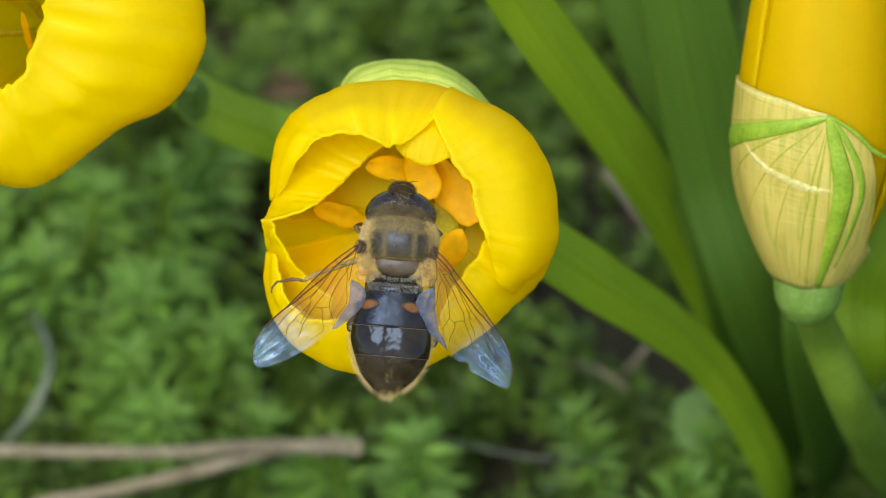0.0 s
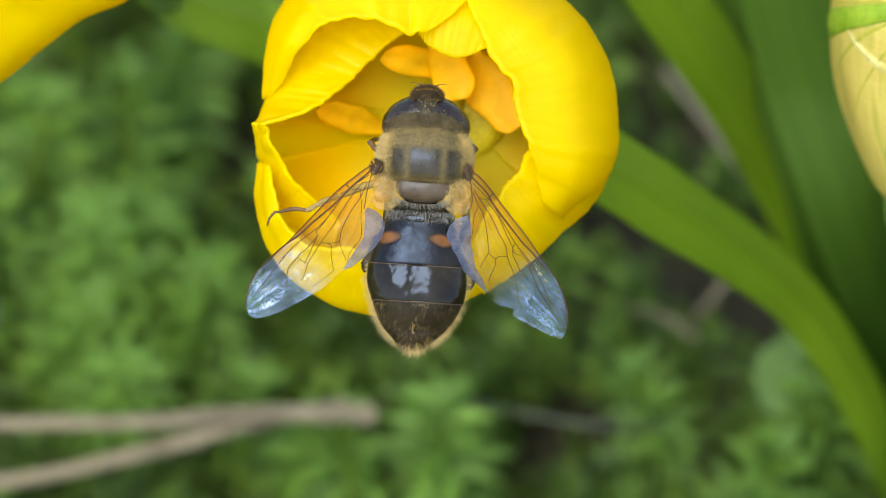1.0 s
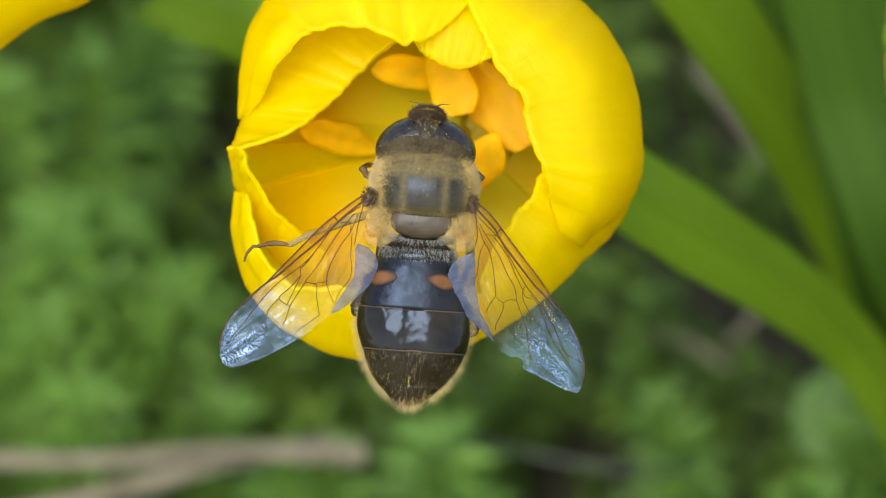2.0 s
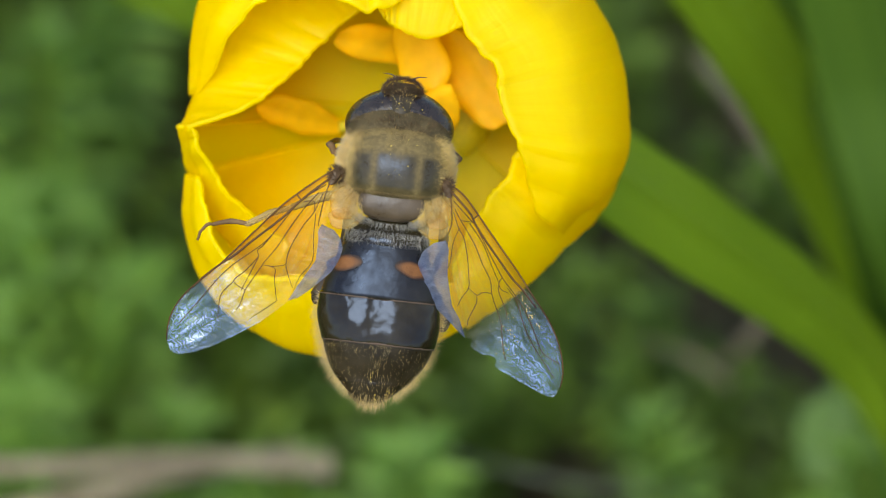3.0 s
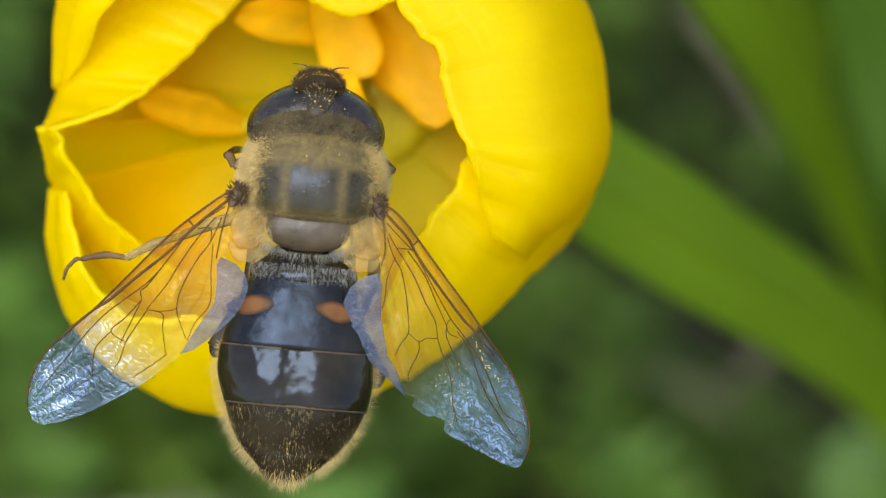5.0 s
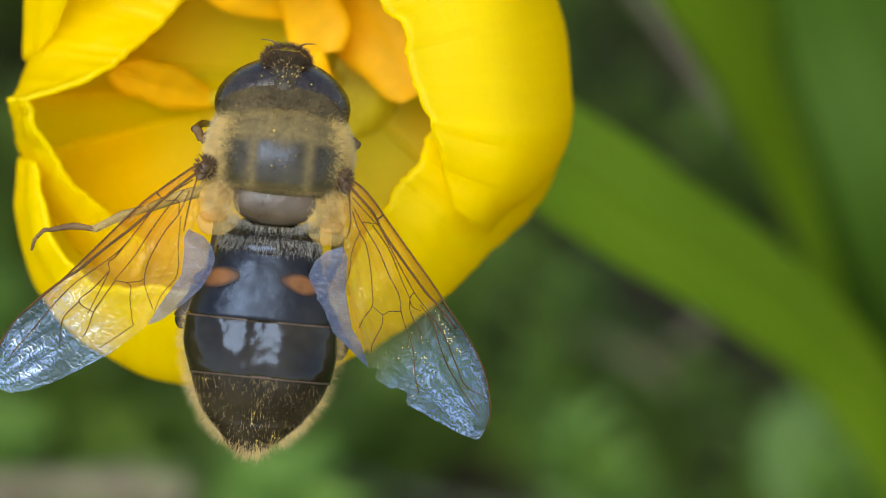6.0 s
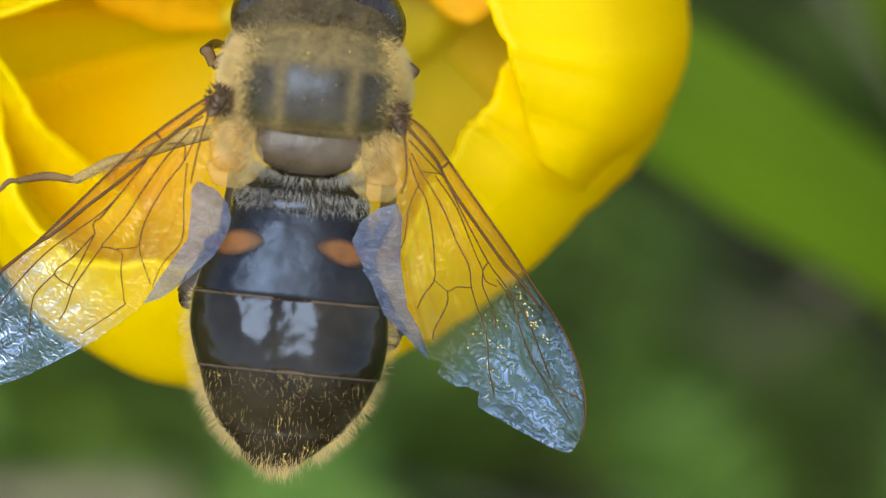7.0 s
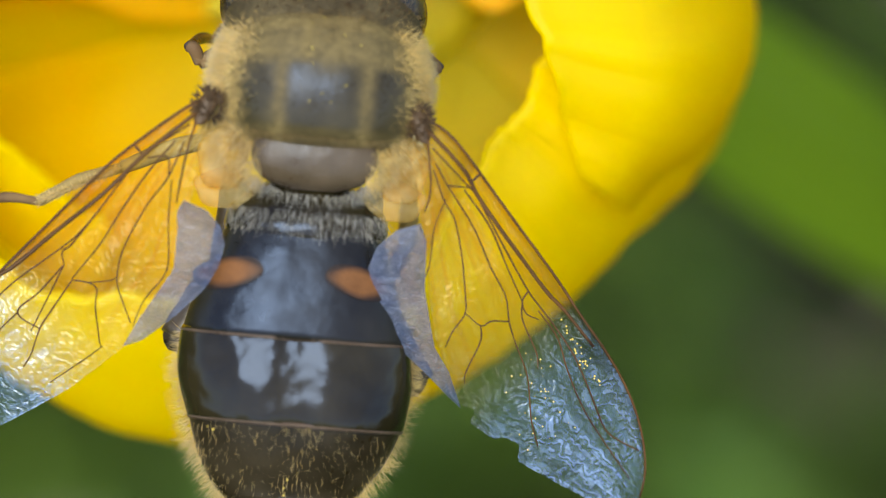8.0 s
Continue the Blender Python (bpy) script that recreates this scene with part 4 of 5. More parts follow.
def dusted(name, dark, dust, rough, spec, tint):
    """Dark gloss where the attribute "dust" is 0, matt pale powder where it is 1."""
    m = shiny(name, tuple(0.7 * c for c in dark), tuple(1.25 * c for c in dark), 900, rough, 0.0, spec, 0.25, tint)
    nt = m.node_tree
    p = nt.nodes["Principled BSDF"]
    at = nt.nodes.new("ShaderNodeAttribute")
    at.attribute_name = "dust"
    speck = noise_node(nt, 5200, 3)
    old = p.inputs["Base Color"].links[0].from_socket
    powder = ramp(nt, speck.outputs["Fac"], [(0.3, tuple(0.7 * c for c in dust)), (0.7, tuple(1.25 * c for c in dust))])
    link(nt, mix(nt, at.outputs["Fac"], old, powder), p.inputs["Base Color"])
    old = p.inputs["Roughness"].links[0].from_socket
    link(nt, mix(nt, at.outputs["Fac"], old, (0.75, 0.75, 0.75)), p.inputs["Roughness"])
    link(nt, ramp(nt, at.outputs["Fac"], [(0.0, (spec, spec, spec)), (0.8, (0.1, 0.1, 0.1))]), p.inputs["Specular IOR Level"])
    return m


def step_up(lo, hi, x):
    f = min(1.0, max(0.0, (x - lo) / (hi - lo)))
    return f * f * (3 - 2 * f)


def back_dust(x, y):
    """Powder on the back: pale front with two bowed bands, dark glossy panels behind, pale stripes between them."""
    x += 0.05 * noise.noise(Vector((x * 3, y * 3, 1)))
    a = abs(x - 0.17)
    n = 0.22 * noise.noise(Vector((x * 2.2, y * 2.2, 5)))
    front = 0.62 + 0.2 * exp(-((a - 0.42) / 0.16) ** 2) + 0.3 * exp(-((y - 2.2 + 0.1 * a * a) / 0.1) ** 2)
    band = 0.75 * step_up(0.5, 1.1, a) * exp(-((y - 1.52 + 0.1 * a) / 0.13) ** 2)
    rear = 0.55 * exp(-((a - 1.03) / 0.2) ** 2) + 0.3 * exp(-((y - 1.2) / 0.25) ** 2) * exp(-(a / 0.5) ** 2)
    rear += 0.45 * step_up(-0.2, -0.55, y)
    d = rear + (front - rear) * step_up(1.15, 1.45, y + 0.12 * a)
    return min(1.0, max(0.0, max(d, band) + n * 0.6 + step_up(1.85, 2.15, a)))


M_BACK = dusted("dusty_brown_back", (0.044, 0.034, 0.015), (0.165, 0.120, 0.048), 0.34, 0.33, (0.5, 0.66, 1.0))
M_SCUTELLUM = shiny("horn_brown_shield", (0.052, 0.035, 0.019), (0.092, 0.064, 0.037), 900, 0.36, 0.0, 0.34, 0.3, (0.75, 0.85, 1.0))
M_BELLY = shiny("black_glossy_shell", (0.010, 0.0075, 0.0028), (0.027, 0.0205, 0.008), 500, 0.17, 0.0, 0.36, 0.6, (0.48, 0.65, 1.0))
M_BELLY_FRONT = shiny("satin_black_shell", (0.007, 0.0056, 0.003), (0.018, 0.014, 0.007), 500, 0.36, 0.0, 0.38, 0.3, (0.44, 0.62, 1.0))
M_BELLY_END = shiny("brown_black_shell", (0.014, 0.0095, 0.004), (0.038, 0.027, 0.012), 800, 0.42, 0.0, 0.25, 0.2, (0.7, 0.8, 1.0))
M_SPOT = shiny("orange_brown_patch", (0.10, 0.040, 0.013), (0.18, 0.073, 0.024), 1600, 0.5, 0.0, 0.2)
def fade_edge(m, rim):
    """The patch's pigment thins out towards its rim."""
    nt = m.node_tree
    p = nt.nodes["Principled BSDF"]
    old = p.inputs["Base Color"].links[0].from_socket
    tc = nt.nodes.new("ShaderNodeTexCoord")
    mp = nt.nodes.new("ShaderNodeMapping")
    mp.inputs["Location"].default_value, mp.inputs["Scale"].default_value = (-1, -1, 0), (2, 2, 0)
    ln = nt.nodes.new("ShaderNodeVectorMath")
    ln.operation = "LENGTH"
    link(nt, tc.outputs["UV"], mp.inputs["Vector"])
    link(nt, mp.outputs["Vector"], ln.inputs[0])
    link(nt, mix(nt, ramp(nt, ln.outputs["Value"], [(0.55, (0, 0, 0)), (1.0, (1, 1, 1))]), old, rim), p.inputs["Base Color"])


fade_edge(M_SPOT, (0.02, 0.012, 0.01))
M_EYE = shiny("dark_eye", (0.010, 0.006, 0.004), (0.022, 0.013, 0.008), 2500, 0.28, 0.25)
M_FACE = shiny("grey_face", (0.06, 0.045, 0.03), (0.13, 0.10, 0.07), 900, 0.5)
M_BROW = plain("dark_brow", (0.012, 0.009, 0.005), (0.05, 0.037, 0.02), 1600, 0.5, 0.4, 5000, spec=0.3)
M_NAPE = plain("olive_brown_nape", (0.034, 0.025, 0.011), (0.085, 0.063, 0.028), 900, 0.7, 0.3, 5000, spec=0.2)
M_LEG = shiny("dark_leg", (0.018, 0.012, 0.008), (0.06, 0.04, 0.022), 900, 0.4, 0.1)
M_LEG_PALE = shiny("pale_leg", (0.22, 0.15, 0.05), (0.34, 0.25, 0.10), 900, 0.75, 0.0, 0.15)
M_LEG_MID = shiny("brown_leg", (0.09, 0.05, 0.025), (0.18, 0.11, 0.05), 900, 0.75, 0.0, 0.15)
M_VEIN = shiny("brown_vein", (0.055, 0.024, 0.008), (0.11, 0.05, 0.014), 900, 0.5, 0.0, 0.2)
M_MARGIN = shiny("brown_margin", (0.05, 0.032, 0.02), (0.10, 0.066, 0.045), 900, 0.4, 0.0, 0.25)
M_HAIR_BROWN = plain("olive_brown_hair", (0.19, 0.125, 0.045), (0.34, 0.24, 0.10), 900, 0.55, 0.0, 3000, vary=0.3)
M_HAIR = plain("golden_hair", (0.52, 0.34, 0.085), (0.74, 0.54, 0.19), 900, 0.55, 0.0, 3000, sheen=0.3, vary=0.3)
M_HAIR_DARK = plain("dark_brown_hair", (0.04, 0.022, 0.010), (0.10, 0.055, 0.022), 900, 0.55, 0.0, 3000, vary=0.3)
M_HAIR_GREY = plain("grey_hair", (0.30, 0.28, 0.24), (0.5, 0.47, 0.42), 900, 0.55, 0.0, 3000, vary=0.3)
M_POLLEN = plain("yellow_pollen", (0.80, 0.55, 0.06), (0.9, 0.7, 0.15), 900, 0.8, 0.2, 9000)
M_CALYPTER = amber_membrane("pale_membrane")
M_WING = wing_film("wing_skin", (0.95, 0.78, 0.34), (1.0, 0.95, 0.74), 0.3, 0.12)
M_LOBE = milky_film("wing_lobe_skin", (0.27, 0.30, 0.41), (0.11, 0.145, 0.26), 0.34)


def loft(rings, sides=48, close=True, steps=4, flat=1.0, dip=0.0, box=1.0):
    """A body through rings of (y, centre x, half width, centre z, half height); the belly is flatter by flat. dip:
    depth of a groove added along the top to part the highlight round a dark reflection.
    """
    verts, faces, uvs = [], [], []
    n = (len(rings) - 1) * steps
    pts = [Vector(r[:3]) for r in rings]
    ptz = [Vector((r[3], r[4], 0)) for r in rings]
    for j in range(n + 1):
        t = j / n
        q, z = curve_at(pts, t), curve_at(ptz, t)
        for i in range(sides):
            a = 2 * pi * i / sides
            c, s = math.copysign(abs(cos(a)) ** box, cos(a)), math.copysign(abs(sin(a)) ** box, sin(a))
            h = z.x + max(z.y, 0.02) * s * (1 if s > 0 else flat) - (dip * exp(-(max(q.z, 0.02) * c / 0.26) ** 2) if s > 0 else 0)
            verts.append((q.y + max(q.z, 0.02) * c, q.x, h))
            uvs.append((i / sides, t))
    for j in range(n):
        for i in range(sides):
            a, b = j * sides + i, j * sides + (i + 1) % sides
            faces.append((a, a + sides, b + sides, b))
    if close:
        faces.append(tuple(range(sides)))
        faces.append(tuple(reversed(range(n * sides, n * sides + sides))))
    return verts, faces, uvs


def hairs(rng, roots, length, thick=0.014, droop=0.25, jitter=0.35):
    """Fine tapered bent hairs from (root, way) pairs, joined."""
    verts, faces = [], []
    for p, d in roots:
        d = (d + Vector((rng.gauss(0, jitter), rng.gauss(0, jitter), rng.gauss(0, jitter)))).normalized()
        ln = length * rng.uniform(0.6, 1.25)
        e1 = d.orthogonal().normalized()
        e2 = d.cross(e1)
        bend = Vector((rng.gauss(0, 1), rng.gauss(0, 1), rng.gauss(0, 1))) * droop * ln * 0.4
        k = len(verts)
        for f, r in ((0.0, thick), (0.55, thick * 0.75)):
            c = p + d * ln * f + bend * f * f
            for i in range(3):
                a = 2 * pi * i / 3
                verts.append(tuple(c + (e1 * cos(a) + e2 * sin(a)) * r))
        verts.append(tuple(p + d * ln + bend))
        for i in range(3):
            j = (i + 1) % 3
            faces += [(k + i, k + j, k + 3 + j, k + 3 + i), (k + 3 + i, k + 3 + j, k + 6)]
    return verts, faces


def ellipsoid_roots(rng, n, centre, radii, keep, lay=Vector((0, -0.6, 0))):
    out = []
    while len(out) < n:
        d = Vector((rng.gauss(0, 1), rng.gauss(0, 1), rng.gauss(0, 1))).normalized()
        if not keep(d):
            continue
        p = Vector(centre) + Vector((d.x * radii[0], d.y * radii[1], d.z * radii[2]))
        nrm = Vector((d.x / radii[0], d.y / radii[1], d.z / radii[2])).normalized()
        out.append((p, (nrm + lay).normalized()))
    return out


def lifted(ob, fly_base):
    """Parts that hang on the fly itself sit above its base."""
    if ob.parent is fly_base:
        ob.location = (0, 0, LOW / 1000)
    return ob


def wing_height(x, y):
    """How high the spread wing lies over the fly's axes."""
    d = sqrt(x * x + y * y)
    return 0.55 - 0.022 * d * d * 0.9 + 0.05 * sin(abs(x) * 2.2 - y * 0.9)


def wing(parent, side, lead, trail, lobe, veins, torn):
    holder = "wing"

    def at(a, b):
        p, q = even_at(lead, a), even_at(trail, a)
        r = p.lerp(q, b)
        x, y = r.x * side, r.y
        fold = 0.06 * sin(b * 26) * (1 - b) * min(1, a * 4)
        return (x, y, wing_height(x, y) + fold + 0.05 * noise.noise(Vector((x * 2.5, y * 2.5, side))))

    v, f, u = grid(at, 90, 36)
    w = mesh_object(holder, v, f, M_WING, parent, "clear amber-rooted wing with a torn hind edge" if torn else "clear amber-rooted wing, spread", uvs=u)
    w.visible_shadow = False
    lifted(w, parent)

    def lobe_at(a, b):
        p, q = even_at(lobe[0], a), even_at(lobe[1], a)
        r = p.lerp(q, b)
        x, y = r.x * side, r.y
        return (x, y, wing_height(x, y) + 0.07 * sin(pi * b) + 0.1 + 0.05 * noise.noise(Vector((x * 4, y * 4, 3))))

    v, f, u = grid(lobe_at, 40, 18)
    lo = mesh_object("wing_lobe", v, f, M_LOBE, w, "milky bluish wing lobe", uvs=u)
    lo.visible_shadow = False
    for pts, r in veins:
        line = []
        for k in range(19):
            p = curve_at([(*q, 0) for q in pts], k / 18)
            x, y = p.x * side, p.y
            line.append((x, y, wing_height(x, y) + 0.06))
        rod("vein", line, [r * 0.62, r * 0.6, r * 0.42], M_VEIN, w, "", 6, 30)
    return w


def even_at(points, t):
    """Along straight pieces at an even pace, so that a torn edge stays sharp."""
    pts = [Vector((*p, 0)) for p in points]
    steps = [(b - a).length for a, b in zip(pts, pts[1:])]
    way = min(max(t, 0.0), 1.0) * sum(steps)
    for a, b, d in zip(pts, pts[1:], steps):
        if way <= d:
            return a.lerp(b, way / d)
        way -= d
    return pts[-1]


LOW = 1.5  # the fly's base lies this far under its wing roots, mm


def build_fly():
    rng = random.Random(21)
    rest = Matrix.Rotation(radians(-4.6), 4, "Z") @ Matrix.Translation((0, 0, -LOW / 1000))
    e = thing("drone_fly", SHEET @ rest, "furry brown drone fly with spread wings on a yellow flower", "fly")
    part = lambda name, g, mat, label="", parent=None: lifted(mesh_object(name, g[0], g[1], mat, parent or e, label, uvs=g[2] if len(g) > 2 else None), e)

    # thorax and shield
    th = part("thorax", loft([(2.75, 0.1, 0.6, -1.2, 0.7), (2.45, 0.1, 1.6, -1.0, 1.5), (1.7, 0.15, 2.2, -0.9, 2.0), (0.7, 0.2, 2.45, -0.8, 2.2), (-0.25, 0.2, 2.3, -0.8, 2.08), (-0.62, 0.17, 2.0, -0.9, 1.85), (-0.9, 0.15, 1.6, -0.95, 1.45), (-1.3, 0.1, 0.9, -1.0, 1.0)], 144, True, 12, box=0.84), M_BACK, "dusty brown back with dark glossy panels")
    powder = th.data.attributes.new("dust", "FLOAT", "POINT")
    powder.data.foreach_set("value", [back_dust(v.co.x * 1000, v.co.y * 1000) for v in th.data.vertices])
    part("shield", loft([(-0.5, 0.1, 1.0, 0.35, 0.2), (-0.62, 0.1, 1.35, 0.34, 0.34), (-0.9, 0.12, 1.5, 0.32, 0.42), (-1.3, 0.12, 1.46, 0.26, 0.44), (-1.64, 0.12, 1.15, 0.16, 0.36), (-1.84, 0.12, 0.6, 0.06, 0.2)], 64, True, 8, box=0.9), M_SCUTELLUM, "pale horn-brown shield behind the back")
    # waist and the rings of the abdomen
    part("waist", loft([(-1.7, 0.1, 1.0, -0.9, 0.9), (-2.2, 0.1, 1.75, -0.7, 1.0), (-2.65, 0.1, 1.95, -0.6, 1.1), (-2.95, 0.08, 1.9, -0.6, 1.1)]), M_BELLY, "black ring with grey hairs")
    abdomen = part("abdomen", loft([(-2.75, 0.08, 1.85, -0.7, 1.15), (-3.6, 0.06, 2.15, -0.68, 1.35), (-4.6, 0.05, 2.5, -0.7, 1.5), (-5.38, 0.06, 2.7, -0.72, 1.58)], dip=0.05, box=0.88), M_BELLY_FRONT, "satin black abdomen")
    part("abdomen_ring", loft([(-5.25, 0.06, 2.55, -0.75, 1.45), (-5.34, 0.06, 2.72, -0.74, 1.57), (-6.3, 0.12, 2.8, -0.74, 1.66), (-7.1, 0.2, 2.65, -0.74, 1.62), (-7.42, 0.22, 2.56, -0.76, 1.54)], dip=0.2, box=0.88), M_BELLY, "glossy black ring with sky light on it", abdomen)
    part("abdomen_ring", loft([(-7.28, 0.22, 2.4, -0.86, 1.35), (-7.38, 0.22, 2.52, -0.84, 1.47), (-8.2, 0.2, 2.25, -1.02, 1.27), (-8.95, 0.16, 1.8, -1.25, 0.95), (-9.25, 0.14, 1.55, -1.3, 0.85)], dip=0.14), M_BELLY_END, "dark brown ring with fine hairs", abdomen)
    part("abdomen_tip", loft([(-9.1, 0.14, 1.5, -1.35, 0.75), (-9.2, 0.14, 1.52, -1.32, 0.82), (-9.7, 0.08, 1.05, -1.45, 0.62), (-10.1, 0.04, 0.6, -1.55, 0.4), (-10.3, 0.03, 0.2, -1.6, 0.15)]), M_BELLY_END, "blunt dark tip", abdomen)
    for s in (-1, 1):
        def spot(a, b, s=s):
            u, w = 2 * a - 1, 2 * b - 1
            k = sqrt(max(0, 1 - 0.5 * w * w))
            x = s * (1.55 + 0.82 * u * k) - 0.15
            y = -3.92 + 0.38 * w * sqrt(max(0, 1 - 0.5 * u * u)) - 0.12 * s * u * s
            f = (y + 3.6) / -1.0
            hw, hh = 2.15 + 0.35 * f, 1.35 + 0.15 * f
            z = -0.68 + hh * max(0.02, 1 - abs((x - 0.06) / hw) ** (2 / 0.88)) ** 0.44 + 0.03
            return (x, y, z)
        part("abdomen_patch", grid(spot, 14, 8), M_SPOT, "orange-brown patch", abdomen)

    # head, eyes, brow and feelers
    head = part("head", loft([(1.9, 0.1, 1.2, -1.3, 0.9), (2.3, 0.12, 2.0, -1.3, 1.1), (3.0, 0.1, 1.9, -1.4, 1.1), (3.6, 0.08, 1.3, -1.5, 1.0), (4.1, 0.05, 0.6, -1.7, 0.6)]), M_FACE, "grey-brown head")

    def dome(centre, radii):
        def at(a, b):
            th_, ph_ = 2 * pi * a, pi * b
            return (centre[0] + radii[0] * sin(ph_) * cos(th_), centre[1] + radii[1] * sin(ph_) * sin(th_), centre[2] + radii[2] * cos(ph_))
        return grid(at, 48, 28)

    part("nape", dome((0.11, 2.1, -0.85), (2.36, 1.42, 1.5)), M_NAPE, "brown dusty nape", head)
    for s in (-1, 1):
        def eye_at(a, b, s=s):
            # half of the broad dome that both eyes make together
            th_, ph_ = pi * (a - 0.5), pi * b
            x = 0.12 + 2.36 * sin(ph_) * cos(th_)
            return (0.11 + s * x, 2.68 + 1.58 * sin(ph_) * sin(th_) - 0.1 * x, -1.05 + 1.22 * cos(ph_))
        part("eye", grid(eye_at, 32, 28), M_EYE, "large dark glossy eye", head)
    tuft = hairs(rng, ellipsoid_roots(rng, 3000, (0.08, 4.12, -0.6), (0.82, 0.48, 0.5), lambda d: d.z > -0.3, Vector((0, 0.5, 0.4))), 0.24, 0.0065)
    part("brow_hair", hairs(rng, ellipsoid_roots(rng, 130, (0.1, 3.3, -0.25), (0.55, 0.9, 0.4), lambda d: d.z > 0.2, Vector((0, 0.4, 0))), 0.16, 0.006), M_HAIR, "short pale hairs", head)
    part("brow_hair", tuft, M_HAIR_DARK, "brown tuft between the eyes", head)
    part("brow", loft([(2.8, 0.1, 0.4, -0.06, 0.3), (3.2, 0.1, 0.46, -0.1, 0.36), (3.6, 0.1, 0.58, -0.36, 0.42), (4.1, 0.08, 0.78, -0.75, 0.45), (4.45, 0.06, 0.5, -1.1, 0.3)], 40, True, 6), M_BROW, "dark brown brow between the eyes", head)
    for s in (-1, 1):
        rod("feeler", [(0.08 + s * 0.3, 4.5, -0.5), (0.1 + s * 0.55, 4.75, -0.5), (0.1 + s * 1.0, 4.8, -0.6)], [0.05, 0.03, 0.012], M_LEG, head, "fine dark bristle", 5, 8)

    # fur
    keep = lambda d: d.z > -0.35 and rng.random() < min(1.0, max(0.0, (abs(d.x) - 0.6) / 0.35))
    fur = hairs(rng, ellipsoid_roots(rng, 13000, (0.17, 0.7, -0.85), (2.42, 2.25, 2.15), keep, Vector((0, -0.25, 0))), 0.38, 0.006)
    part("fur", fur, M_HAIR, "golden fur round the back", th)
    front = hairs(rng, ellipsoid_roots(rng, 5200, (0.17, 0.7, -0.85), (2.40, 2.23, 2.14), lambda d: d.z > -0.2 and rng.random() < min(1.0, max(0.0, (d.y - 0.42) / 0.3)), Vector((0, -0.3, 0))), 0.24, 0.0036)
    part("fur", front, M_HAIR_BROWN, "short olive-brown fur behind the head", th)
    long = hairs(rng, ellipsoid_roots(rng, 4200, (0.17, 0.75, -0.75), (2.35, 1.9, 1.6), lambda d: d.z > -0.45 and abs(d.x) > 0.72, Vector((0, -0.15, 0.15))), 0.5, 0.0045)
    part("fur", long, M_HAIR, "long golden fur on the flanks", th)
    dust = hairs(rng, ellipsoid_roots(rng, 900, (0.17, 0.6, -0.8), (2.35, 2.0, 2.18), lambda d: d.z > 0.35, Vector((0, -0.5, 0))), 0.18, 0.0026)
    part("fur", dust, M_HAIR_BROWN, "short dusty down on the back", th)
    sides_ = hairs(rng, ellipsoid_roots(rng, 3000, (0.15, -0.7, -0.7), (2.5, 1.3, 1.2), lambda d: d.z > -0.5 and abs(d.x) > 0.7, Vector((0, -0.7, 0))), 0.55, 0.0045)
    part("fur", sides_, M_HAIR, "long pale fur behind the wing roots", th)
    mane = hairs(rng, ellipsoid_roots(rng, 1300, (0.11, 2.1, -0.85), (2.34, 1.40, 1.48), lambda d: d.z > 0.0 and d.y > -0.5, Vector((0, 0.3, 0.2))), 0.2, 0.0036)
    part("nape_hair", mane, M_HAIR_BROWN, "short olive-brown hairs on the nape", head)
    ruff = hairs(rng, ellipsoid_roots(rng, 1500, (0.12, 2.5, -0.9), (2.1, 0.5, 1.5), lambda d: d.z > 0.0, Vector((0, 0.2, 0))), 0.3, 0.007)
    part("fur", ruff, M_HAIR_DARK, "short brown fur behind the head", th)
    hem = hairs(rng, [(Vector((0.15 + x, -0.42 - 0.15 * rng.random(), 1.02 - 0.16 * x * x)), Vector((x * 0.1, -1, 0.35))) for x in [rng.uniform(-1.6, 1.6) for _ in range(420)]], 0.26, 0.0034)
    part("fur", hem, M_HAIR_BROWN, "short fringe along the hind edge of the back", th)
    rim = hairs(rng, ellipsoid_roots(rng, 650, (0.12, -1.4, 0.1), (1.5, 0.6, 0.5), lambda d: d.y < -0.3 and d.z > -0.6 and d.z < 0.5, Vector((0, -0.6, 0))), 0.46, 0.0038)
    part("fur", rim, M_HAIR_GREY, "grey hairs below the shield", th)
    wisps = hairs(rng, ellipsoid_roots(rng, 1500, (0.12, -1.25, 0.0), (1.65, 0.75, 0.7), lambda d: abs(d.x) > 0.75 and d.z > -0.3, Vector((0, -0.4, 0))), 0.4, 0.0045)
    part("fur", wisps, M_HAIR, "pale wisps beside the shield", th)
    belt = hairs(rng, [(Vector((0.1 + x, -2.3 - 0.5 * rng.random(), -0.65 + 1.1 * sqrt(max(0, 1 - (x / 2.0) ** 2)))), Vector((x * 0.2, -0.9, 0.5))) for x in [rng.uniform(-1.9, 1.9) for _ in range(750)]], 0.36, 0.0035)
    part("fur", belt, M_HAIR_GREY, "grey hairs across the waist", th)
    roots = []
    prof = [(-5.4, 2.7), (-6.3, 2.8), (-7.4, 2.52), (-8.2, 2.25), (-8.95, 1.8), (-9.5, 1.25), (-10.0, 0.7), (-10.3, 0.2)]
    for _ in range(2400):
        k = rng.random() * (len(prof) - 1.3)
        i = min(int(k), len(prof) - 2)
        f = k - i
        y, w = prof[i][0] + (prof[i + 1][0] - prof[i][0]) * f, prof[i][1] + (prof[i + 1][1] - prof[i][1]) * f
        s = rng.choice((-1, 1)) if y > -9.7 else rng.uniform(-1, 1)
        a = rng.uniform(-0.5, 0.35)
        k = max(0.0, (-y - 6.5) / 3.8) ** 1.4
        roots.append((Vector((0.16 + s * w * cos(a), y, -1.05 + 1.1 * sin(a))), Vector((s * (1 - 0.8 * k), -0.3 - 1.1 * k, 0.1))))
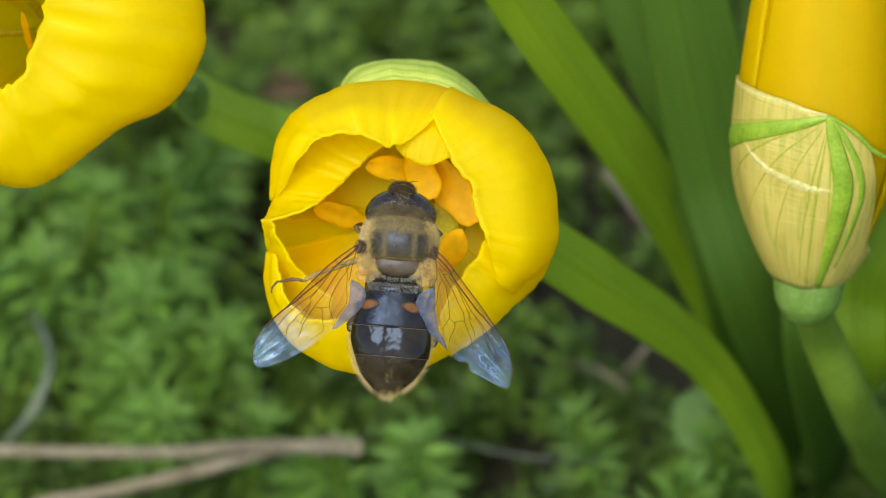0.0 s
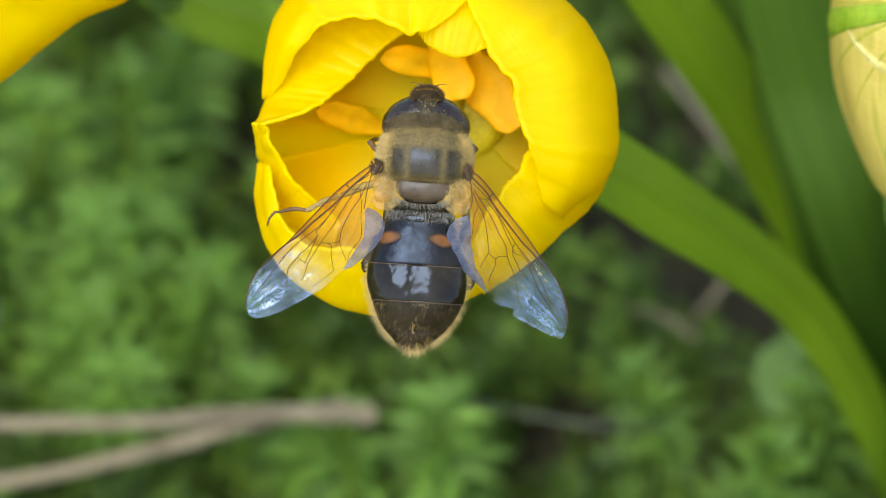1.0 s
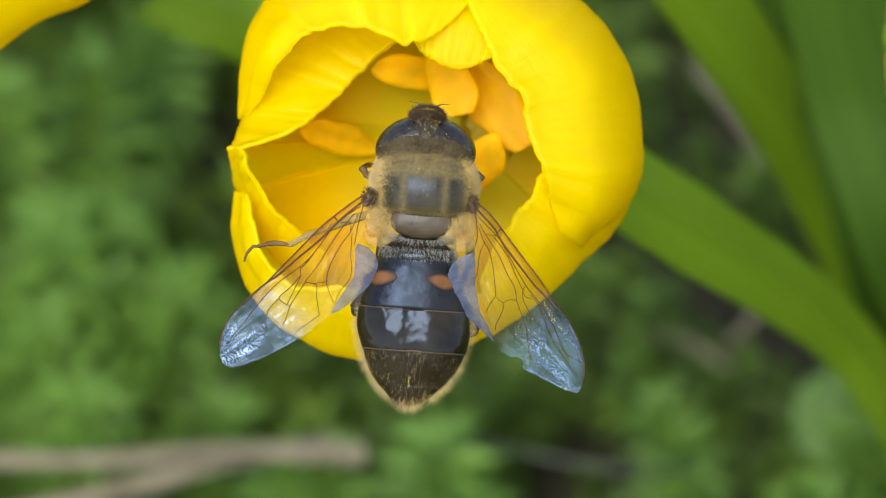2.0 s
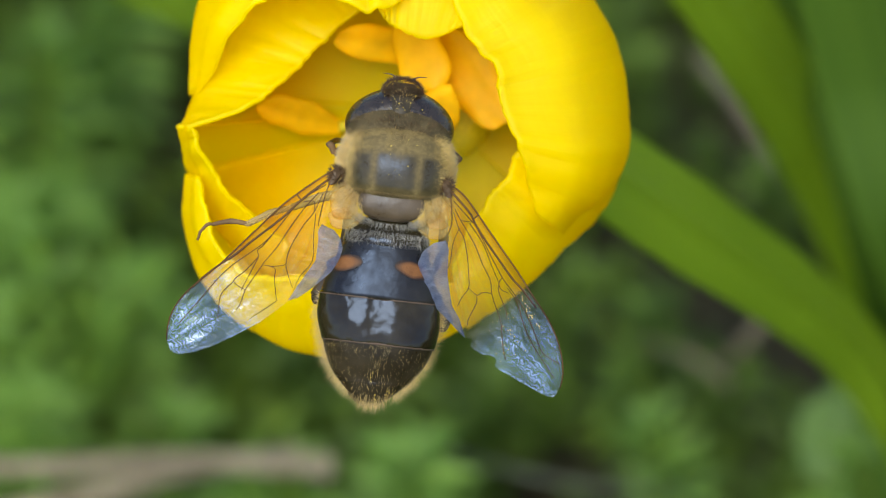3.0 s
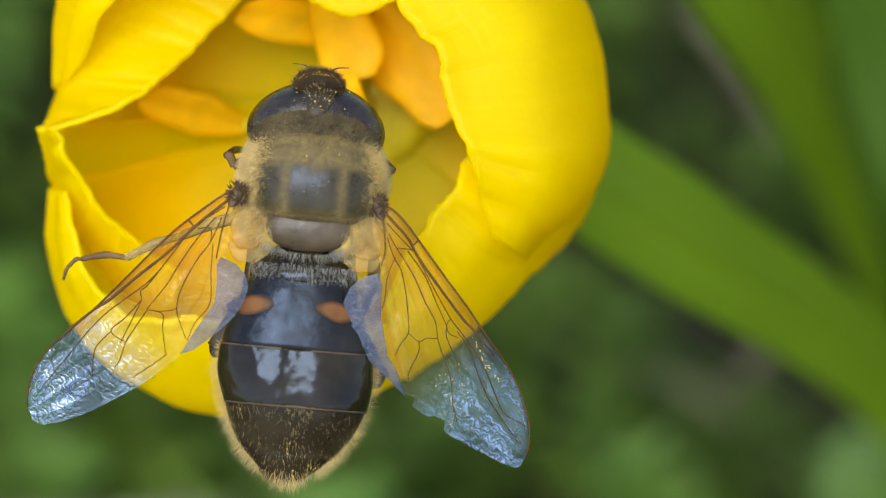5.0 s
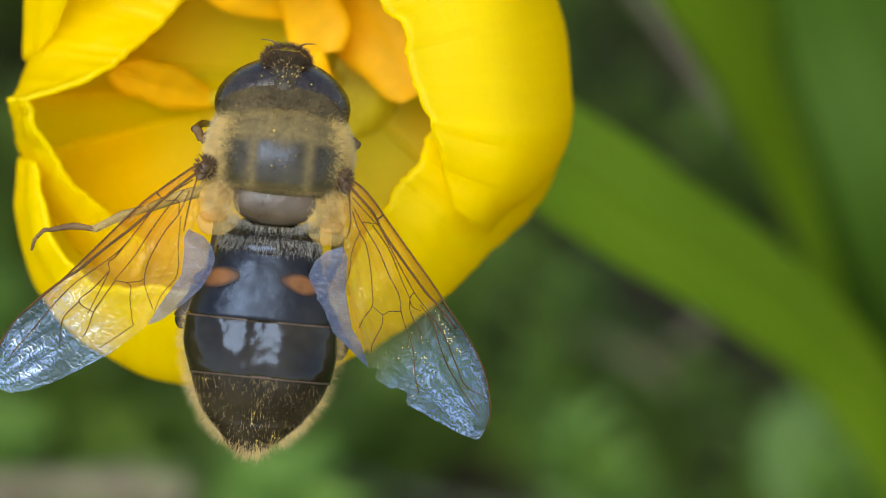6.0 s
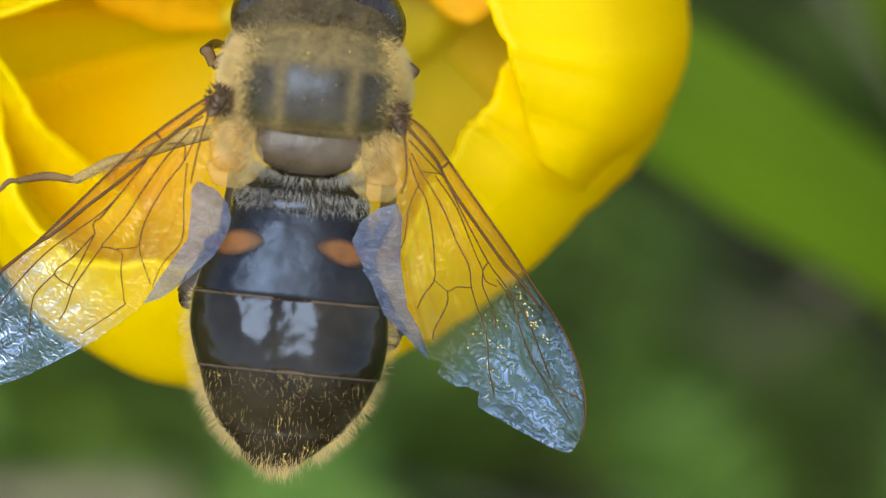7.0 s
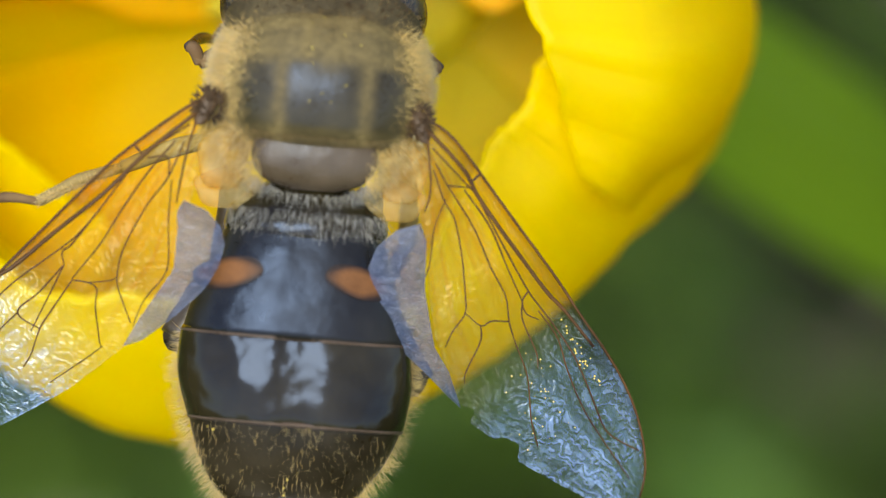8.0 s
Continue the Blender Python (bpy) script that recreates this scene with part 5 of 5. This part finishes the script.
    part("fringe", hairs(rng, roots, 0.46, 0.0046, 0.3, 0.45), M_HAIR, "golden fringe of hairs", abdomen)
    down = []
    for _ in range(900):
        x, y = rng.uniform(-2.2, 2.5), rng.uniform(-10.0, -7.4)
        w = 2.5 - 2.2 * max(0, (-y - 7.4) / 2.9) ** 1.6
        if abs(x - 0.18) < w * 0.97:
            z = -0.88 - 0.25 * (-y - 7.4) + (1.47 - 0.40 * (-y - 7.4)) * sqrt(max(0, 1 - ((x - 0.18) / w) ** 2))
            down.append((Vector((x, y, z)), Vector((0, -1, 0.25))))
    part("down", hairs(rng, down, 0.26, 0.0042, 0.2, 0.15), M_HAIR, "sparse fine hairs on the last rings", abdomen)

    for y, x, w, z, h in ((-5.36, 0.06, 2.715, -0.73, 1.585), (-7.40, 0.22, 2.57, -0.77, 1.55)):
        part("ring_edge", loft([(y + 0.06, x, w - 0.06, z, h - 0.06), (y + 0.02, x, w + 0.004, z, h + 0.004), (y - 0.03, x, w + 0.004, z, h + 0.004), (y - 0.06, x, w - 0.06, z, h - 0.06)], 64, False, 2, 1.0, 0.12, 0.88), M_MARGIN, "thin brown hind margin", abdomen)

    # wings
    lead_l = [(2.54, 0.1), (2.9, 0.0), (4.31, -1.2), (4.98, -1.89), (5.93, -3.02), (6.6, -3.81), (7.16, -4.48), (7.88, -5.22), (8.46, -5.8), (8.89, -6.36), (9.2, -7.01), (9.32, -7.65), (9.3, -8.28)]
    trail_l = [(2.35, -0.5), (2.55, -1.6), (2.9, -3.0), (3.05, -4.2), (4.0, -5.9), (4.59, -6.46), (5.22, -7.04), (5.56, -7.27), (6.36, -7.8), (7.15, -8.3), (7.96, -8.68), (8.73, -8.88), (9.08, -8.75), (9.3, -8.28)]
    lobe_l = ([(2.9, -2.3), (3.04, -2.6), (2.98, -3.03), (2.99, -3.96), (3.3, -4.5), (3.7, -5.2), (4.04, -5.9)], [(2.9, -2.3), (2.33, -2.5), (1.98, -2.85), (1.83, -3.3), (1.96, -3.87), (2.24, -4.4), (2.92, -5.14), (3.6, -5.72), (4.04, -5.9)])
    veins_l = [
        (lead_l, 0.06),
        ([(2.7, -0.15), (3.83, -1.21), (4.75, -2.26), (5.86, -3.32), (6.71, -4.18), (7.14, -4.5), (7.91, -5.21), (8.42, -5.8)], 0.085),
        ([(6.3, -3.78), (6.71, -4.16), (7.14, -4.5)], 0.085),
        ([(4.16, -1.1), (3.96, -1.3)], 0.06),
        ([(2.9, -0.5), (3.5, -0.95), (3.96, -1.32), (4.33, -1.86), (4.98, -2.88), (5.56, -3.58), (6.68, -4.55), (7.35, -5.34), (8.09, -6.42), (8.83, -7.5)], 0.038),
        ([(4.98, -2.88), (5.43, -3.56), (5.64, -3.77), (5.57, -4.07)], 0.042),
        ([(5.57, -4.07), (6.11, -4.78), (6.54, -5.2), (6.46, -5.43), (6.01, -5.64)], 0.036),
        ([(6.55, -5.28), (7.03, -5.87), (7.12, -6.34), (7.11, -7.08)], 0.03),
        ([(5.57, -4.07), (5.83, -4.75), (6.21, -5.71)], 0.034),
        ([(3.2, -0.9), (3.79, -1.72), (4.35, -2.69), (4.74, -3.46), (5.36, -4.39)], 0.04),
        ([(5.35, -4.42), (4.98, -4.45), (4.76, -4.58), (4.75, -5.03), (4.58, -5.84), (4.61, -6.03), (5.65, -6.9)], 0.03),
        ([(5.35, -4.42), (5.79, -5.21), (6.01, -5.64), (6.16, -6.26), (6.32, -6.59)], 0.034),
        ([(4.98, -4.45), (4.48, -4.36), (4.31, -4.25)], 0.026),
        ([(3.0, -0.9), (3.32, -1.82), (3.72, -2.45), (4.19, -3.5), (4.31, -4.25), (4.18, -4.7), (3.89, -5.32)], 0.034),
        ([(3.22, -1.85), (3.21, -2.87), (3.13, -3.69), (3.21, -4.16), (3.62, -4.75), (3.84, -5.41)], 0.028),
        ([(3.82, -1.37), (3.36, -1.33), (3.3, -1.82)], 0.038),
        ([(2.75, -0.4), (2.87, -0.9), (3.0, -1.74), (3.06, -2.39)], 0.045),
    ]
    lead_r = [(2.53, 0.1), (3.02, -0.07), (3.5, -0.45), (4.07, -1.09), (4.75, -1.88), (5.43, -2.66), (6.0, -3.3), (6.45, -3.85), (6.92, -4.45), (7.56, -5.2), (8.1, -6.0), (8.45, -6.75), (8.66, -7.5), (8.7, -8.06), (8.63, -8.5)]
    trail_r = [(2.35, -0.5), (2.55, -1.6), (2.9, -3.0), (3.3, -5.0), (4.1, -6.65), (4.5, -6.72), (4.36, -7.05), (4.95, -7.38), (5.25, -7.33), (5.62, -7.47), (5.6, -7.87), (6.55, -8.3), (7.4, -8.66), (7.95, -8.88), (8.4, -8.95), (8.63, -8.5)]
    lobe_r = ([(2.75, -2.4), (2.93, -2.8), (2.95, -3.2), (3.0, -3.98), (3.2, -4.74), (3.36, -5.32), (3.75, -5.86), (4.12, -6.72)], [(2.75, -2.4), (2.2, -2.6), (1.78, -3.0), (1.58, -3.6), (1.66, -4.22), (1.98, -4.63), (2.22, -4.8), (2.28, -5.14), (2.64, -5.5), (3.28, -6.02), (3.72, -6.41), (4.12, -6.72)])
    veins_r = [
        (lead_r, 0.06),
        ([(2.7, -0.15), (3.67, -1.04), (4.03, -1.59), (4.61, -2.31), (5.4, -3.21), (5.96, -3.84), (6.29, -4.1), (7.16, -5.0)], 0.085),
        ([(5.7, -3.55), (6.0, -3.86), (6.4, -4.22)], 0.08),
        ([(4.07, -1.12), (3.85, -1.36)], 0.055),
        ([(2.9, -0.6), (3.81, -1.42), (4.03, -1.62), (4.63, -2.55), (5.47, -3.8), (5.91, -4.28), (6.75, -5.3), (7.45, -6.63), (7.78, -7.08), (8.5, -7.4)], 0.038),
        ([(3.73, -1.52), (4.41, -2.34), (4.91, -3.27), (5.35, -4.06)], 0.04),
        ([(5.47, -3.8), (5.35, -4.06), (5.48, -4.34), (5.79, -4.46)], 0.036),
        ([(5.76, -4.25), (6.27, -4.85), (6.6, -5.64), (7.05, -6.48), (7.6, -7.2), (8.35, -8.1)], 0.032),
        ([(3.0, -0.95), (3.32, -1.45), (4.02, -2.38), (4.52, -3.31), (4.94, -3.96), (5.07, -4.54), (5.3, -5.1), (5.65, -5.85), (5.82, -6.81), (6.05, -7.48)], 0.036),
        ([(5.08, -4.56), (4.66, -4.58), (4.41, -4.71), (4.01, -4.44)], 0.032),
        ([(2.95, -1.1), (3.27, -1.82), (3.56, -2.24), (3.81, -3.1), (3.95, -3.87), (4.01, -4.44), (3.76, -4.88), (3.61, -5.29)], 0.038),
        ([(4.41, -4.71), (4.43, -5.1), (4.16, -5.82), (4.15, -6.12)], 0.034),
        ([(2.75, -0.4), (2.92, -1.52), (2.83, -2.12)], 0.05),
        ([(3.31, -1.77), (3.09, -2.49), (3.05, -3.38), (2.88, -4.09), (3.1, -5.0)], 0.028),
        ([(3.32, -1.45), (3.87, -1.46)], 0.032),
        ([(5.35, -4.06), (5.4, -4.5), (5.8, -5.24), (5.88, -5.63)], 0.034),
    ]
    wl = wing(e, -1, lead_l, trail_l, lobe_l, veins_l, False)
    wr = wing(e, 1, lead_r, trail_r, lobe_r, veins_r, True)
    for s, w in ((-1, wl), (1, wr)):
        v, f = hairs(rng, ellipsoid_roots(rng, 190, (s * 2.5, 0.0, 0.35), (0.3, 0.34, 0.3), lambda d: d.z > -0.4, Vector((s * 0.3, 0.5, 0))), 0.22, 0.02)
        part("root_hair", (v, f), M_HAIR_DARK, "dark bristly wing root", w)
        part("wing_root", loft([(0.32, s * 2.45, 0.1, 0.3, 0.1), (0.1, s * 2.5, 0.24, 0.32, 0.2), (-0.25, s * 2.6, 0.22, 0.35, 0.18), (-0.5, s * 2.7, 0.1, 0.4, 0.1)]), M_HAIR_DARK, "", w)

    # pale flaps behind the wing roots
    for s in (-1, 1):
        for cx, cy, rx, ry, z in ((2.15, -1.25, 0.6, 0.75, -0.02), (2.0, -1.95, 0.75, 0.5, -0.2)):
            def flap(a, b, s=s, cx=cx, cy=cy, rx=rx, ry=ry, z=z):
                g = 2 * pi * a
                k = 1 + 0.06 * sin(5 * g)
                return (0.1 + s * (cx + rx * b * k * cos(g)), cy + ry * b * k * sin(g), z + 0.08 * (1 - b * b) + 0.05 * noise.noise(Vector((cos(g) * b * 3, sin(g) * b * 3, cx))))
            thicken(part("calypter", grid(flap, 30, 8, True), M_CALYPTER, "pale yellow flap behind the wing root", th), 0.02)

    # legs
    def leg(pts, radii, mats, label):
        parent = None
        names = ("thigh", "shin", "foot")
        for i in range(len(pts) - 1):
            a, b = Vector(pts[i]), Vector(pts[i + 1])
            mid = a.lerp(b, 0.5) + Vector((0, 0.12, 0.08))
            r0, r1 = radii[i], radii[i + 1]
            ob = rod(names[min(i, 2)], [a, mid, b], [r0 * 0.8, r0, r1], mats[i], parent or e, label if i == 0 else "", 10, 14, 0.15)
            lifted(ob, e)
            if parent is None:
                parent = ob
        return parent

    mid_l = leg([(-2.0, -0.8, -2.2), (-4.3, -1.7, -2.6), (-6.2, -2.66, -2.9), (-7.8, -2.85, -3.4), (-8.25, -3.15, -3.5), (-8.4, -3.65, -3.6)], [0.22, 0.16, 0.13, 0.08, 0.07, 0.05], [M_LEG_PALE, M_LEG_PALE, M_LEG_MID, M_LEG_MID, M_LEG_MID], "hairy middle leg with a pale shin")
    fz = hairs(rng, [(Vector((-4.3, -1.7, -2.6)).lerp(Vector((-6.2, -2.66, -2.9)), rng.random()) + Vector((0, 0, 0.15)), Vector((-0.5, rng.uniform(-1, 1), rng.uniform(-0.3, 1)))) for _ in range(700)], 0.22, 0.006)
    part("leg_hair", fz, M_HAIR, "", mid_l)
    leg([(2.1, -0.8, -2.2), (2.6, -1.8, -3.0), (2.7, -3.0, -4.2), (2.4, -4.0, -5.2)], [0.3, 0.24, 0.2, 0.1], [M_LEG_PALE, M_LEG_PALE, M_LEG_MID], "hairy middle leg with a pale shin")
    for s, knee in ((-1, (-2.72, -5.62, -2.3)), (1, (3.15, -6.25, -2.5))):
        leg([(s * 1.6, -1.8, -2.0), (s * 1.6, -4.0, -2.9), knee, (s * 2.1, -6.0, -3.6), (s * 2.0, -6.4, -4.6)], [0.4, 0.45, 0.42, 0.25, 0.12], [M_LEG, M_LEG, M_LEG, M_LEG], "thick dark hind leg tucked under the wing")
        leg([(s * 1.8, 1.2, -2.2), (s * 2.7, 0.95, -1.8), (s * 3.0, 1.32, -1.75), (s * 2.3, 1.5, -4.2), (s * 1.9, 1.8, -5.4)], [0.2, 0.17, 0.14, 0.1, 0.08], [M_LEG_MID, M_LEG_MID, M_LEG, M_LEG], "folded dark front leg")

    # pollen dust
    verts, faces = [], []

    def grain(p, r):
        k = len(verts)
        for d in ((1, 0, 0), (-1, 0, 0), (0, 1, 0), (0, -1, 0), (0, 0, 1), (0, 0, -1)):
            verts.append(tuple(p + Vector(d) * r))
        faces.extend((k + a, k + b, k + c) for a, b, c in ((0, 2, 4), (2, 1, 4), (1, 3, 4), (3, 0, 4), (2, 0, 5), (1, 2, 5), (3, 1, 5), (0, 3, 5)))

    for p, _ in ellipsoid_roots(rng, 46, (0.17, 0.75, -0.8), (2.4, 2.1, 2.25), lambda d: d.z > 0.1 and d.y > -0.3):
        grain(p, rng.uniform(0.014, 0.032))
    for p, _ in ellipsoid_roots(rng, 16, (0.1, 3.6, -0.8), (1.3, 0.9, 1.35), lambda d: d.z > 0.3):
        grain(p, rng.uniform(0.02, 0.038))
    for p, _ in down[:50]:
        grain(p + Vector((0, 0, 0.06)), rng.uniform(0.02, 0.042))
    for _ in range(30):
        f = rng.random()
        x, y = 5.75 + rng.gauss(0, 0.3) + 1.1 * rng.random() * f, -5.2 - 2.4 * f
        grain(Vector((x, y, wing_height(x, y) + 0.1)), rng.uniform(0.012, 0.03))
    for _ in range(26):
        f = rng.random()
        x, y = 6.3 + 1.2 * f + rng.gauss(0, 0.08), -4.4 - 1.7 * f
        grain(Vector((x, y, wing_height(x, y) + 0.1)), rng.uniform(0.02, 0.035))
    part("pollen", (verts, faces), M_POLLEN, "scattered yellow pollen grains")
    return e, rest


# ---------------------------------------------------------------- build
build_ground()
build_cover()
build_shoots()
build_leaves()
build_litter()
build_left_blossom()
build_side_blossom()
flower, flower_rest, loose_anther = build_main_blossom()
fly, fly_rest = build_fly()


cam.data.dof.focus_object = fly

# the anther that the feeding fly pushes about: seconds, steps aside and down on the board
PUSHED = [(0, 0, 0), (0.6, 0, 0), (0.8, -45, 10), (1.3, -45, 10), (1.4, -3, -26), (1.7, -8, -26), (2.8, -30, -50), (3.5, -52, -72), (4.2, -55, -74), (4.6, -62, -55), (8, -62, -55)]


def motions():
    for ob, rows, rest in ((flower, FLOWER_SWAY, flower_rest), (fly, FLY_SWAY, fly_rest)):
        poses = []
        for t in STEPS:
            side, up, roll, dx, dy = eased(rows, t)
            rock = (Matrix.Rotation(radians(roll), 3, "Z") @ swing(side, up)).to_4x4()
            rock.translation = (dx / 1000, dy / 1000, 0)
            poses.append((t, SHEET @ rock @ rest))
        walk(ob, poses)
    to_flower = flower_rest.to_3x3().inverted()
    rows = []
    for t, du, dv in PUSHED:
        rows.append((t, Matrix.Translation(to_flower @ ((board(du, dv, -10) - board(0, 0, -10)) / 1000))))
    walk(loose_anther, rows)


motions()
